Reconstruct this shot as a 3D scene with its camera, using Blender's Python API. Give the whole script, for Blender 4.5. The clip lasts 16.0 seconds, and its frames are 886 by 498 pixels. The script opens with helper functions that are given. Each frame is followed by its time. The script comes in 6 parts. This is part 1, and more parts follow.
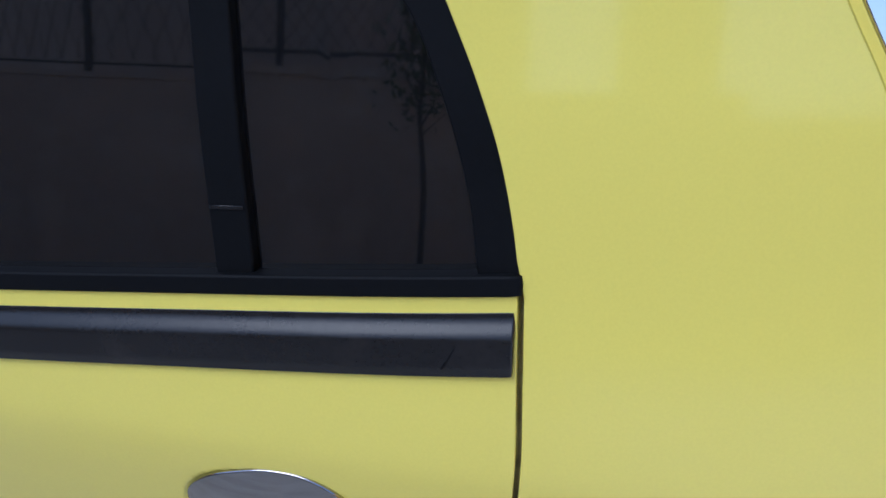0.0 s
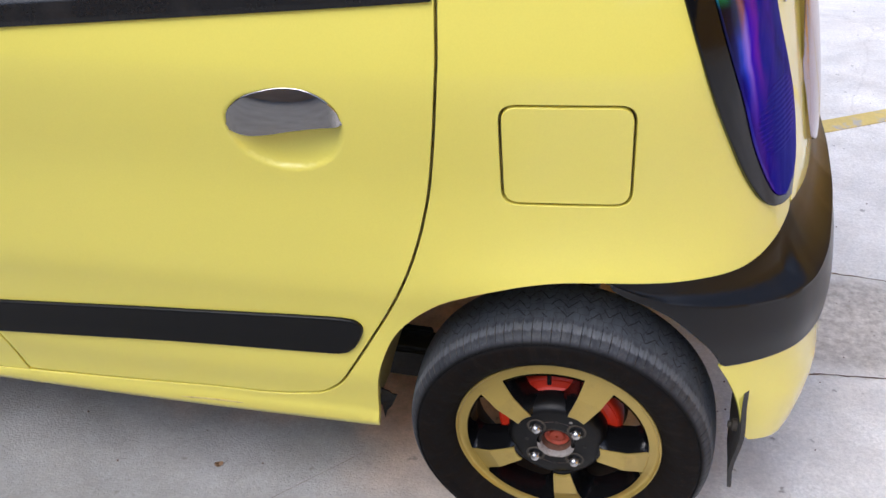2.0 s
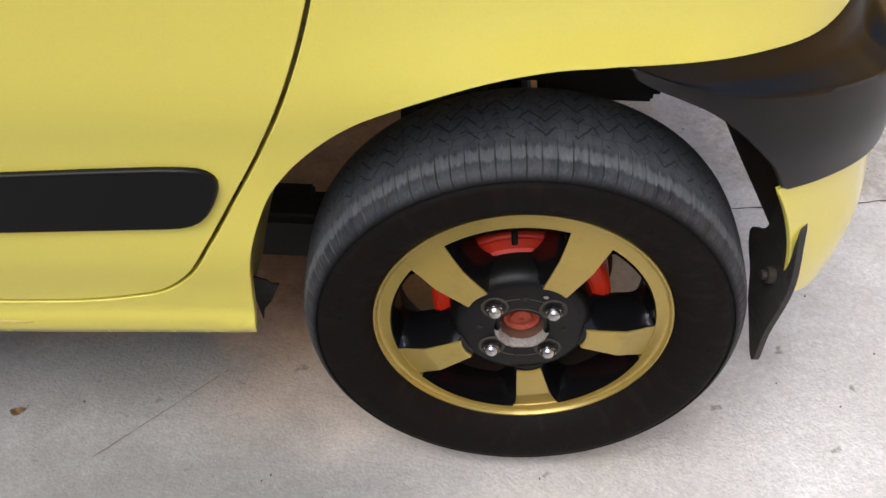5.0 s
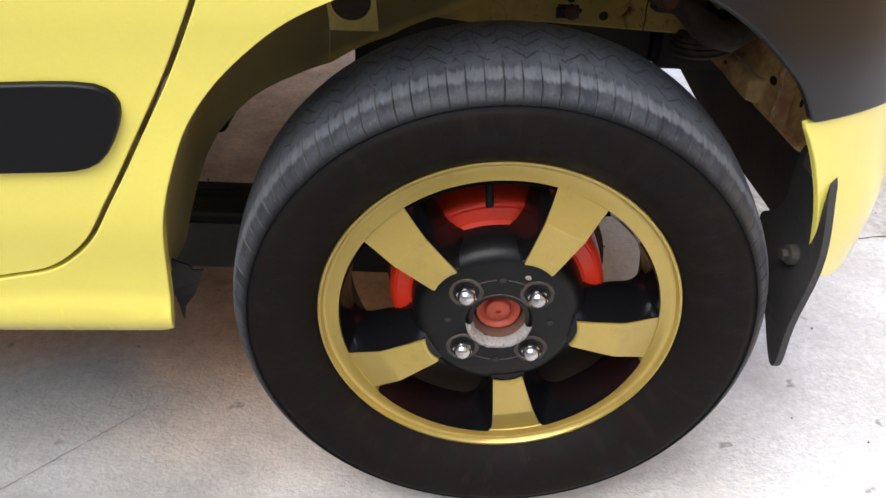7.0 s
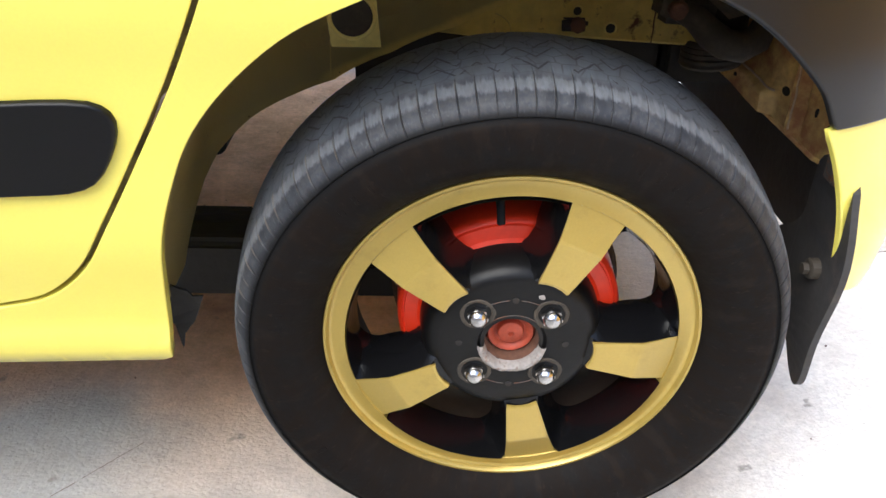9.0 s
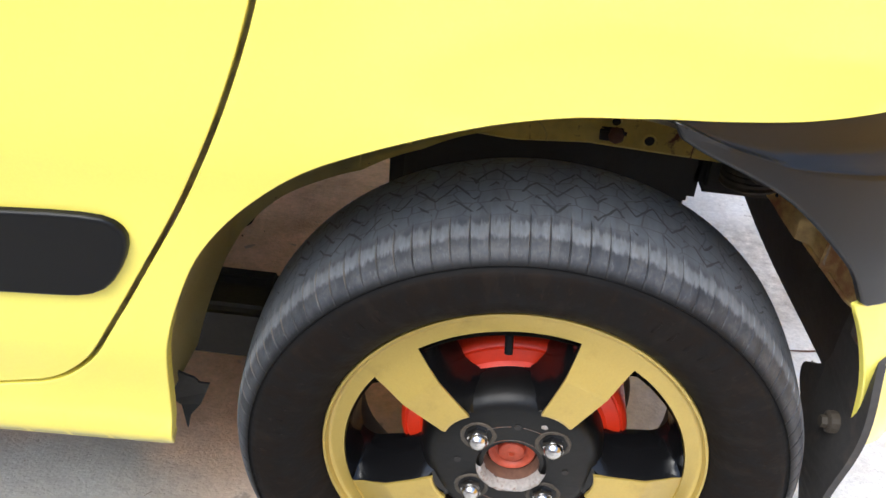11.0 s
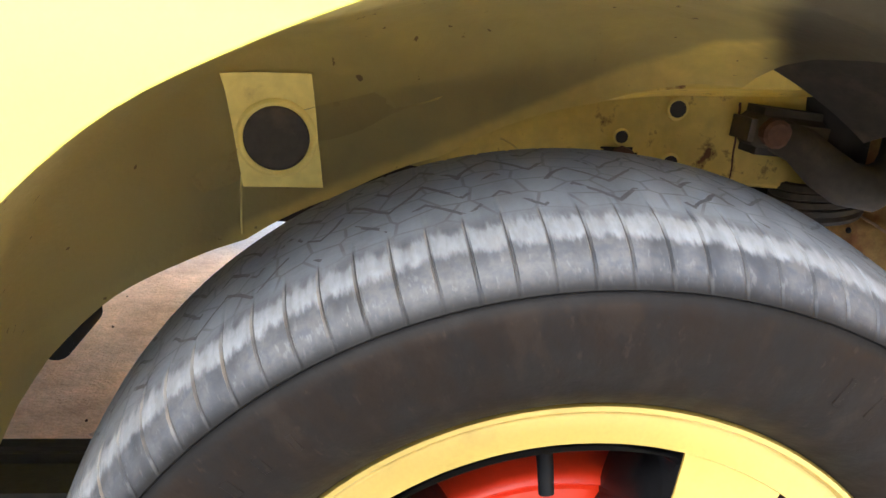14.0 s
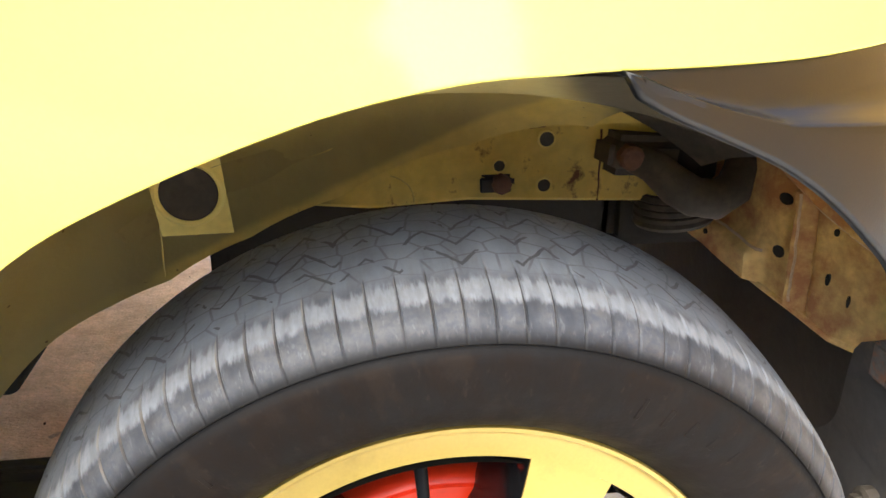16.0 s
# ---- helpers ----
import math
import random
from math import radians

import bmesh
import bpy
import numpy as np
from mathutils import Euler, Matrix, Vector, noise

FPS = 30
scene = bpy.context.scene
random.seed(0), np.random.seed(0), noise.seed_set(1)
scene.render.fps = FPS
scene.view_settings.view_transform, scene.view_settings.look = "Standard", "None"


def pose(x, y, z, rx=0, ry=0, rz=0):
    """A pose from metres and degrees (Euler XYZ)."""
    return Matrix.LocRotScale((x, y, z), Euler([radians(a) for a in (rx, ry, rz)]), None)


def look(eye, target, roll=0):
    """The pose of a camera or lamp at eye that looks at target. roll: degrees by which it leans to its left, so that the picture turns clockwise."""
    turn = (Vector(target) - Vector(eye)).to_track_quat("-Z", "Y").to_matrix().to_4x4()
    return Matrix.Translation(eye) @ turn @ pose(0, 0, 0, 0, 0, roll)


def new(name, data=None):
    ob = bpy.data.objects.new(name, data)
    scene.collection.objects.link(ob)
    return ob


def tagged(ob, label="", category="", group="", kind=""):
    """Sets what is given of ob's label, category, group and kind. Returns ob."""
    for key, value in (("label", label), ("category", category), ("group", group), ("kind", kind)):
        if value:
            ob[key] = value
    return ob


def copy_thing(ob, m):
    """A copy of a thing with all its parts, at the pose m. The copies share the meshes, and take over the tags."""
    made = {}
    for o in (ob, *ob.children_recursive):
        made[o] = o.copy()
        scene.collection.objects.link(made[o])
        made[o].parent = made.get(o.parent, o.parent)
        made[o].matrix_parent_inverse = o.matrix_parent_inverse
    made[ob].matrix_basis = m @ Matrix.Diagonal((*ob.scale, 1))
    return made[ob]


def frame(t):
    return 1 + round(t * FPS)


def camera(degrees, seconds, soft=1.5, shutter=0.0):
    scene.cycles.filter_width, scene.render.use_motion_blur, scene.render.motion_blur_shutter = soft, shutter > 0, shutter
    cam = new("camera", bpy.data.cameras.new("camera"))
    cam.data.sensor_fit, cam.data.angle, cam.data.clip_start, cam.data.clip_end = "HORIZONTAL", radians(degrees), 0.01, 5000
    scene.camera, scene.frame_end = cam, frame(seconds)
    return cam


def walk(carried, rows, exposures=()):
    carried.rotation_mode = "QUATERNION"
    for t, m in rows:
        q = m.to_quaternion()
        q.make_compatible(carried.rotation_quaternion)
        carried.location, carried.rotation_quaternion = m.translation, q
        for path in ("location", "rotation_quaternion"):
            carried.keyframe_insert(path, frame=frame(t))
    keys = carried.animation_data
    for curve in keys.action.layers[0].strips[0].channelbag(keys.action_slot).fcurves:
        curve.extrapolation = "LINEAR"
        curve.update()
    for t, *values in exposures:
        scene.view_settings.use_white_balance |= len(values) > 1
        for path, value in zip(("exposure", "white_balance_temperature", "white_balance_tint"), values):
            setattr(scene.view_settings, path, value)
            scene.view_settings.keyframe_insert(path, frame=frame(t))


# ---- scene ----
cam = camera(54.8, 16.0)
EXPOSURES = [(0.0, 0.25, 5100, 12), (0.5, 0.32, 5100, 12), (1.0, 0.44, 5250, 11), (1.5, 0.54, 5650, 12), (2.5, 0.78, 6200, 11), (3.0, 0.77, 6250, 10), (3.5, 0.61, 6300, 10), (4.0, 0.74, 6300, 10), (5.0, 0.60, 6450, 9), (7.5, 1.30, 6200, 8), (10.5, 1.55, 6200, 6), (11.0, 1.60, 6200, 6), (12.5, 2.50, 6400, 6), (13.5, 2.82, 6500, 6), (15.0, 2.92, 6500, 6), (16.0, 2.65, 6750, 6)]
PATH = [
    (0, (-0.065, -0.55, 1.482), (-0.624, 1.098, 0.497), -3.1),
    (0.5, (-0.036, -0.725, 1.45), (-0.569, 0.957, 0.508), -1.8),
    (1, (0.018, -0.858, 1.43), (-0.469, 0.808, 0.437), -0.2),
    (1.5, (0.102, -0.972, 1.44), (-0.368, 0.669, 0.399), -1.3),
    (2, (0.094, -1.087, 1.409), (-0.334, 0.532, 0.315), -1.9),
    (2.5, (0.039, -1.23, 1.421), (-0.331, 0.391, 0.308), -1.7),
    (3, (0.014, -1.252, 1.391), (-0.277, 0.375, 0.264), -1.0),
    (3.5, (0.009, -1.132, 1.337), (-0.218, 0.47, 0.162), -0.6),
    (4, (0.011, -0.943, 1.304), (-0.198, 0.611, 0.063), -1.5),
    (4.5, (-0.04, -0.806, 1.206), (-0.153, 0.704, -0.1), -0.7),
    (5, (-0.084, -0.717, 1.044), (-0.116, 0.784, -0.278), 1.4),
    (5.2, (-0.079, -0.693, 0.995), (-0.099, 0.822, -0.31), 1.8),
    (7.5, (-0.077, -0.668, 0.791), (-0.024, 1.037, -0.254), 2.4),
    (8, (-0.116, -0.656, 0.78), (-0.057, 1.059, -0.247), 2.0),
    (10.3, (-0.055, -0.650, 0.834), (-0.010, 1.036, -0.240), 2.2),
    (10.5, (-0.072, -0.641, 0.884), (-0.046, 1.041, -0.198), 3.9),
    (11, (-0.060, -0.579, 0.885), (-0.130, 1.112, -0.180), 5.3),
    (11.5, (-0.094, -0.433, 0.814), (-0.136, 1.281, -0.215), 4.6),
    (12, (-0.156, -0.371, 0.715), (-0.122, 1.421, -0.172), 3.8),
    (12.5, (-0.148, -0.338, 0.676), (-0.088, 1.524, -0.051), 4.1),
    (13, (-0.153, -0.320, 0.645), (-0.086, 1.579, 0.021), 5.2),
    (13.5, (-0.139, -0.327, 0.631), (-0.055, 1.571, 0.006), 4.7),
    (14, (-0.104, -0.323, 0.644), (0.066, 1.566, 0.007), 2.6),
    (14.5, (-0.083, -0.326, 0.666), (0.175, 1.565, 0.066), 0.3),
    (15, (-0.062, -0.330, 0.669), (0.266, 1.553, 0.080), -1.0),
    (15.5, (-0.044, -0.335, 0.673), (0.312, 1.536, 0.062), -1.3),
    (16, (-0.066, -0.387, 0.725), (0.199, 1.453, -0.013), 0.2),
]
walk(cam, [(t, look(eye, target, roll)) for t, eye, target, roll in PATH], EXPOSURES)

# ---------------------------------------------------------------- world, sun
world = bpy.data.worlds.new("sky_world")
scene.world = world
world.use_nodes = True
wn = world.node_tree.nodes
wl = world.node_tree.links
sky = wn.new("ShaderNodeTexSky")
sky.sky_type = "NISHITA"
sky.sun_disc = False
sky.sun_elevation = radians(58)
sky.sun_rotation = radians(211)
sky.air_density, sky.dust_density, sky.ozone_density = 1.0, 1.6, 1.0
wl.new(sky.outputs[0], wn["Background"].inputs[0])
wn["Background"].inputs[1].default_value = 0.15

sun_data = bpy.data.lights.new("sun", "SUN")
sun_data.energy = 1.35
sun_data.angle = radians(45)
sun_data.color = (1.0, 0.95, 0.88)
sun = new("sun", sun_data)
sun.matrix_world = look((-1.8, -3.0, 5.2), (0, 0, 0))


# ---------------------------------------------------------------- materials
def mat(name, base, rough=0.5, metal=0.0, vary=0.12, scale=6.0, fine=60.0, bump=0.0, bump_scale=120.0, coat=0.0, second=None, cover=0.5, sharp=0.08, cov_scale=None, spec=0.5, coat_rough=0.05):
    """Base colour with variation at two scales, optional stains in a second colour, and fine relief."""
    m = bpy.data.materials.new(name)
    m.use_nodes = True
    n, l = m.node_tree.nodes, m.node_tree.links
    p = n["Principled BSDF"]
    co = n.new("ShaderNodeTexCoord").outputs["Object"]
    big = n.new("ShaderNodeTexNoise")
    big.inputs["Scale"].default_value, big.inputs["Detail"].default_value = scale, 6
    small = n.new("ShaderNodeTexNoise")
    small.inputs["Scale"].default_value, small.inputs["Detail"].default_value = fine, 4
    l.new(co, big.inputs["Vector"]), l.new(co, small.inputs["Vector"])
    add = n.new("ShaderNodeMath")
    add.operation = "ADD"
    l.new(big.outputs[0], add.inputs[0]), l.new(small.outputs[0], add.inputs[1])
    ramp = n.new("ShaderNodeMapRange")
    ramp.inputs["From Min"].default_value, ramp.inputs["From Max"].default_value = 0.6, 1.4
    ramp.inputs["To Min"].default_value, ramp.inputs["To Max"].default_value = 1 - vary, 1 + vary
    l.new(add.outputs[0], ramp.inputs[0])
    mul = n.new("ShaderNodeVectorMath")
    mul.operation = "SCALE"
    mul.inputs[0].default_value = base
    l.new(ramp.outputs[0], mul.inputs["Scale"])
    colour = mul.outputs[0]
    if second:
        st = n.new("ShaderNodeTexNoise")
        st.inputs["Scale"].default_value, st.inputs["Detail"].default_value, st.inputs["Roughness"].default_value = cov_scale or scale * 2, 8, 0.65
        l.new(co, st.inputs["Vector"])
        mr = n.new("ShaderNodeMapRange")
        mr.inputs["From Min"].default_value, mr.inputs["From Max"].default_value = 1 - cover - sharp, 1 - cover + sharp
        l.new(st.outputs[0], mr.inputs[0])
        mx = n.new("ShaderNodeMix")
        mx.data_type = "RGBA"
        l.new(mr.outputs[0], mx.inputs[0]), l.new(colour, mx.inputs[6])
        mx.inputs[7].default_value = (*second, 1)
        colour = mx.outputs[2]
    l.new(colour, p.inputs["Base Color"])
    p.inputs["Roughness"].default_value, p.inputs["Metallic"].default_value = rough, metal
    p.inputs["Specular IOR Level"].default_value = spec
    p.inputs["Coat Weight"].default_value, p.inputs["Coat Roughness"].default_value = coat, coat_rough
    if vary > 0:
        rr = n.new("ShaderNodeMapRange")
        rr.inputs["To Min"].default_value, rr.inputs["To Max"].default_value = rough * 0.8, min(1, rough * 1.25)
        l.new(big.outputs[0], rr.inputs[0]), l.new(rr.outputs[0], p.inputs["Roughness"])
    if bump > 0:
        bn = n.new("ShaderNodeTexNoise")
        bn.inputs["Scale"].default_value, bn.inputs["Detail"].default_value = bump_scale, 8
        l.new(co, bn.inputs["Vector"])
        b = n.new("ShaderNodeBump")
        b.inputs["Strength"].default_value, b.inputs["Distance"].default_value = 1.0, bump
        l.new(bn.outputs[0], b.inputs["Height"]), l.new(b.outputs[0], p.inputs["Normal"])
    return m


YELLOW = (0.80, 0.70, 0.125)
paint = mat("yellow_paint", YELLOW, 0.45, 0.0, 0.03, 3.0, 400.0, coat=1.0, coat_rough=0.075, spec=0.2)
jamb = mat("jamb_paint", (0.62, 0.50, 0.16), 0.6, 0.0, 0.2, 9.0, 90.0, second=(0.30, 0.20, 0.08), cover=0.45, cov_scale=20)
rail_paint = mat("rail_paint", (0.72, 0.56, 0.16), 0.65, 0.0, 0.2, 9.0, 90.0, bump=0.0005, bump_scale=160, second=(0.16, 0.065, 0.025), cover=0.36, sharp=0.05, cov_scale=45.0)


def dull_tail(m, lo, hi, colour):
    """Dried mud film over the forward end of a part, with a soft, ragged limit."""
    n, l = m.node_tree.nodes, m.node_tree.links
    p = n["Principled BSDF"]
    co = n.new("ShaderNodeTexCoord").outputs["Object"]
    sx = n.new("ShaderNodeSeparateXYZ")
    l.new(co, sx.inputs[0])
    ns = n.new("ShaderNodeTexNoise")
    ns.inputs["Scale"].default_value, ns.inputs["Detail"].default_value = 25.0, 7
    l.new(co, ns.inputs["Vector"])
    q = n.new("ShaderNodeMath")
    q.operation = "MULTIPLY_ADD"
    q.inputs[1].default_value = .06
    l.new(ns.outputs[0], q.inputs[0]), l.new(sx.outputs[0], q.inputs[2])
    r = n.new("ShaderNodeMapRange")
    r.interpolation_type = "SMOOTHSTEP"
    r.inputs["From Min"].default_value, r.inputs["From Max"].default_value, r.inputs["To Max"].default_value = lo, hi, .85
    l.new(q.outputs[0], r.inputs[0])
    mx = n.new("ShaderNodeMix")
    mx.data_type = "RGBA"
    l.new(r.outputs[0], mx.inputs[0]), l.new(p.inputs["Base Color"].links[0].from_socket, mx.inputs[6])
    mx.inputs[7].default_value = (*colour, 1)
    l.new(mx.outputs[2], p.inputs["Base Color"])


dull_tail(rail_paint, .0, -.065, (.29, .235, .10))
rusty = mat("rusty_sheet", (0.74, 0.52, 0.20), 0.8, 0.0, 0.3, 12.0, 90.0, bump=0.0012, bump_scale=120, second=(0.42, 0.19, 0.08), cover=0.50, sharp=0.10, cov_scale=22.0)
# pale colour for the highlights painted along the rear pan's ridges
edge_line = mat("edge_highlight_paint", (0.62, 0.46, 0.30), 0.75, 0.0, 0.3, 30.0, 200.0, second=(0.35, 0.17, 0.09), cover=0.4, cov_scale=60)
rust = mat("rust", (0.10, 0.045, 0.026), 0.85, 0.0, 0.35, 40.0, 200.0, bump=0.0008, bump_scale=260)
bumper_mat = mat("bumper_plastic", (0.0045, 0.0044, 0.0046), 0.31, 0.0, 0.15, 8.0, 300.0, bump=0.00008, bump_scale=900, spec=0.36)
plastic = mat("black_plastic", (0.0055, 0.0055, 0.006), 0.36, 0.0, 0.15, 8.0, 300.0, bump=0.00012, bump_scale=900, spec=0.21)
strip_mat = mat("strip_plastic", (0.013, 0.0125, 0.0125), 0.24, 0.0, 0.2, 8.0, 300.0, bump=0.00006, bump_scale=900, second=(0.024, 0.022, 0.021), cover=0.4, cov_scale=12, spec=0.42)
seal = mat("rubber_seal", (0.0045, 0.005, 0.006), 0.55, 0.0, 0.2, 10.0, 200.0, spec=0.10)
barrel_paint = mat("dusty_barrel", (0.034, 0.023, 0.016), 0.6, 0.0, 0.3, 18.0, 120.0, spec=0.3)
# underseal black, also used for dark sheets that replace the unlit cabin
void = mat("underseal_and_dark_backing", (0.018, 0.0155, 0.013), 0.8, 0.0, 0.3, 12.0, 90.0, bump=0.001, bump_scale=90)
grime = mat("grimy_rubber", (0.046, 0.037, 0.027), 0.7, 0.0, 0.35, 25.0, 160.0, bump=0.0006, bump_scale=120, second=(0.085, 0.066, 0.046), cover=0.4, cov_scale=30)
gloss_black = mat("gloss_black", (0.004, 0.004, 0.0045), 0.10, 0.0, 0.1, 6.0, 90.0, spec=0.3)
spoke_black = mat("spoke_black", (0.0045, 0.0045, 0.005), 0.17, 0.0, 0.25, 30.0, 200.0, bump=0.0003, bump_scale=50, spec=0.32)
hub_black = mat("hub_black", (0.0045, 0.0043, 0.0043), 0.38, 0.0, 0.3, 40.0, 200.0, bump=0.0003, bump_scale=120, spec=0.22)
gold = mat("gold_paint", (0.41, 0.295, 0.068), 0.31, 0.42, 0.07, 14.0, 500.0, coat=0.3, coat_rough=0.2, second=(0.27, 0.19, 0.045), cover=0.3, sharp=0.15, cov_scale=25)
hub_red = mat("rusty_red", (0.36, 0.055, 0.024), 0.5, 0.0, 0.3, 60.0, 200.0, bump=0.0003, bump_scale=200)
red = mat("red_drum_paint", (0.72, 0.035, 0.008), 0.38, 0.0, 0.12, 20.0, 120.0, bump=0.0002, bump_scale=90)
chrome = mat("chrome", (0.36, 0.355, 0.355), 0.07, 1.0, 0.04, 10.0, 100.0)
lilac_chrome = mat("lilac_chrome", (0.42, 0.37, 0.41), 0.16, 1.0, 0.04, 10.0, 100.0)
handle_metal = mat("smoked_chrome", (0.40, 0.385, 0.37), 0.07, 1.0, 0.04, 10.0, 100.0)
cap_alloy = mat("corroded_alloy", (0.28, 0.255, 0.235), 0.75, 0.1, 0.3, 60.0, 300.0, bump=0.0008, bump_scale=220, second=(0.16, 0.10, 0.07), cover=0.4, sharp=0.06, cov_scale=110)
steel = mat("worn_steel", (0.085, 0.080, 0.074), 0.65, 0.2, 0.3, 50.0, 300.0, bump=0.0006, bump_scale=200, second=(0.15, 0.07, 0.04), cover=0.48, cov_scale=90)
patch_paint = mat("clean_patch", (0.80, 0.66, 0.20), 0.6, 0.0, 0.15, 20.0, 120.0, second=(0.5, 0.38, 0.12), cover=0.34, cov_scale=30)
nut_metal = mat("dull_chrome", (0.50, 0.49, 0.48), 0.24, 1.0, 0.2, 60.0, 300.0, bump=0.0002, bump_scale=300)
brown_metal = mat("brake_dust_metal", (0.16, 0.085, 0.05), 0.6, 0.4, 0.25, 20.0, 120.0)
flap_rubber = mat("mud_flap_rubber", (0.030, 0.028, 0.027), 0.7, 0.0, 0.3, 14.0, 120.0, bump=0.0012, bump_scale=45, second=(0.07, 0.055, 0.045), cover=0.36, cov_scale=20)
leaf_mat = mat("dry_leaf", (0.36, 0.22, 0.12), 0.8, 0.0, 0.3, 60.0, 200.0)
orange = mat("orange_render", (0.95, 0.50, 0.07), 0.8, 0.0, 0.12, 1.2, 30.0, bump=0.002, bump_scale=60)
pale_render = mat("pale_render", (0.62, 0.60, 0.57), 0.8, 0.0, 0.15, 0.8, 20.0, bump=0.003, bump_scale=40, second=(0.5, 0.47, 0.43), cover=0.4, cov_scale=1.2)
wall_mat = mat("weathered_wall", (0.44, 0.34, 0.27), 0.85, 0.0, 0.25, 1.0, 20.0, bump=0.004, bump_scale=30, second=(0.52, 0.42, 0.34), cover=0.4, cov_scale=1.6)
panel_blue = mat("panel_blue", (0.05, 0.11, 0.26), 0.5, 0.0, 0.2, 3.0, 60.0)
iron = mat("painted_iron", (0.03, 0.03, 0.032), 0.5, 0.4, 0.2, 10.0, 90.0)
leafy = mat("foliage", (0.05, 0.085, 0.03), 0.6, 0.0, 0.3, 5.0, 60.0)
line_paint = mat("worn_line_paint", (0.62, 0.48, 0.16), 0.8, 0.0, 0.15, 6.0, 80.0, bump=0.001, bump_scale=80, second=(0.45, 0.42, 0.36), cover=0.42, sharp=0.05, cov_scale=14)

glass = mat("tinted_glass", (0.012, 0.012, 0.013), 0.03, 0.0, 0.0, 6.0, 90.0)
glass.node_tree.nodes["Principled BSDF"].inputs["Transmission Weight"].default_value = 0.5
glass.node_tree.nodes["Principled BSDF"].inputs["IOR"].default_value = 1.95


def lens_material():
    """Colour-shifting lamp film: violet and blue streaks, cyan near the top corner, fine ribs low down."""
    m = mat("violet_lamp_film", (0.13, 0.04, 0.5), 0.16, 1.0, 0.0, 8.0, 90.0, coat=0.12, coat_rough=0.05)
    n, l = m.node_tree.nodes, m.node_tree.links
    p = n["Principled BSDF"]
    p.inputs["Specular Tint"].default_value = (0.26, 0.10, 0.62, 1)
    co = n.new("ShaderNodeTexCoord").outputs["Object"]
    mp = n.new("ShaderNodeMapping")
    mp.inputs["Rotation"].default_value = (0, radians(-22), 0)
    mp.inputs["Scale"].default_value = (20, 12, 3.2)
    l.new(co, mp.inputs[0])
    ns = n.new("ShaderNodeTexNoise")
    ns.inputs["Scale"].default_value, ns.inputs["Detail"].default_value, ns.inputs["Distortion"].default_value = 1.0, 2, 1.6
    l.new(mp.outputs[0], ns.inputs["Vector"])
    sep = n.new("ShaderNodeSeparateXYZ")
    l.new(co, sep.inputs[0])

    def ramp(socket, lo, hi):
        q = n.new("ShaderNodeMapRange")
        q.interpolation_type = "SMOOTHSTEP"
        q.inputs["From Min"].default_value, q.inputs["From Max"].default_value = lo, hi
        l.new(socket, q.inputs[0])
        return q.outputs[0]

    def op(kind, u, v):
        q = n.new("ShaderNodeMath")
        q.operation = kind
        for k, w in enumerate((u, v)):
            if isinstance(w, (int, float)):
                q.inputs[k].default_value = w
            else:
                l.new(w, q.inputs[k])
        return q.outputs[0]

    lean = op("ADD", sep.outputs[0], op("MULTIPLY", sep.outputs[2], 0.30))
    rp = n.new("ShaderNodeValToRGB")
    e = rp.color_ramp.elements
    e[0].position, e[0].color = 0.0, (0.012, 0.012, 0.05, 1)
    e[1].position, e[1].color = 1.0, (0.09, 0.02, 0.17, 1)
    for pos, c in ((0.08, (0.015, 0.02, 0.16, 1)), (0.17, (0.04, 0.08, 0.60, 1)), (0.26, (0.30, 0.20, 0.66, 1)), (0.34, (0.055, 0.015, 0.42, 1)), (0.45, (0.20, 0.07, 0.34, 1)), (0.53, (0.05, 0.01, 0.22, 1)), (0.66, (0.15, 0.05, 0.24, 1)), (0.80, (0.035, 0.008, 0.10, 1))):
        k = e.new(pos)
        k.color = c
    l.new(ramp(op("ADD", lean, op("MULTIPLY", op("SUBTRACT", ns.outputs[0], 0.5), 0.035)), 0.482, 0.590), rp.inputs[0])
    deep = n.new("ShaderNodeMix")
    deep.data_type = "RGBA"
    l.new(op("MULTIPLY", ramp(op("ADD", sep.outputs[2], op("MULTIPLY", ns.outputs[0], 0.05)), 1.04, 0.93), 0.75), deep.inputs[0]), l.new(rp.outputs[0], deep.inputs[6])
    deep.inputs[7].default_value = (0.022, 0.006, 0.16, 1)
    cyan = op("MULTIPLY", ramp(sep.outputs[2], 1.068, 1.104), ramp(lean, 0.508, 0.496))
    mx = n.new("ShaderNodeMix")
    mx.data_type = "RGBA"
    l.new(cyan, mx.inputs[0]), l.new(deep.outputs[2], mx.inputs[6])
    mx.inputs[7].default_value = (0.03, 0.70, 0.85, 1)
    l.new(mx.outputs[2], p.inputs["Base Color"])
    wv = n.new("ShaderNodeTexWave")
    wv.bands_direction = "Z"
    wv.inputs["Scale"].default_value, wv.inputs["Distortion"].default_value = 38, 0.4
    l.new(co, wv.inputs["Vector"])
    ey, ez = op("DIVIDE", op("SUBTRACT", sep.outputs[1], 0.122), 0.062), op("DIVIDE", op("SUBTRACT", sep.outputs[2], 0.888), 0.058)
    oval = ramp(op("ADD", op("MULTIPLY", ey, ey), op("MULTIPLY", ez, ez)), 1.05, 0.85)
    rib = op("MULTIPLY", wv.outputs[1], oval)
    b = n.new("ShaderNodeBump")
    b.inputs["Strength"].default_value, b.inputs["Distance"].default_value = 0.4, 0.0012
    l.new(op("ADD", op("MULTIPLY", rib, 1.0), op("MULTIPLY", ns.outputs[0], 2.0)), b.inputs["Height"]), l.new(b.outputs[0], p.inputs["Normal"])
    return m


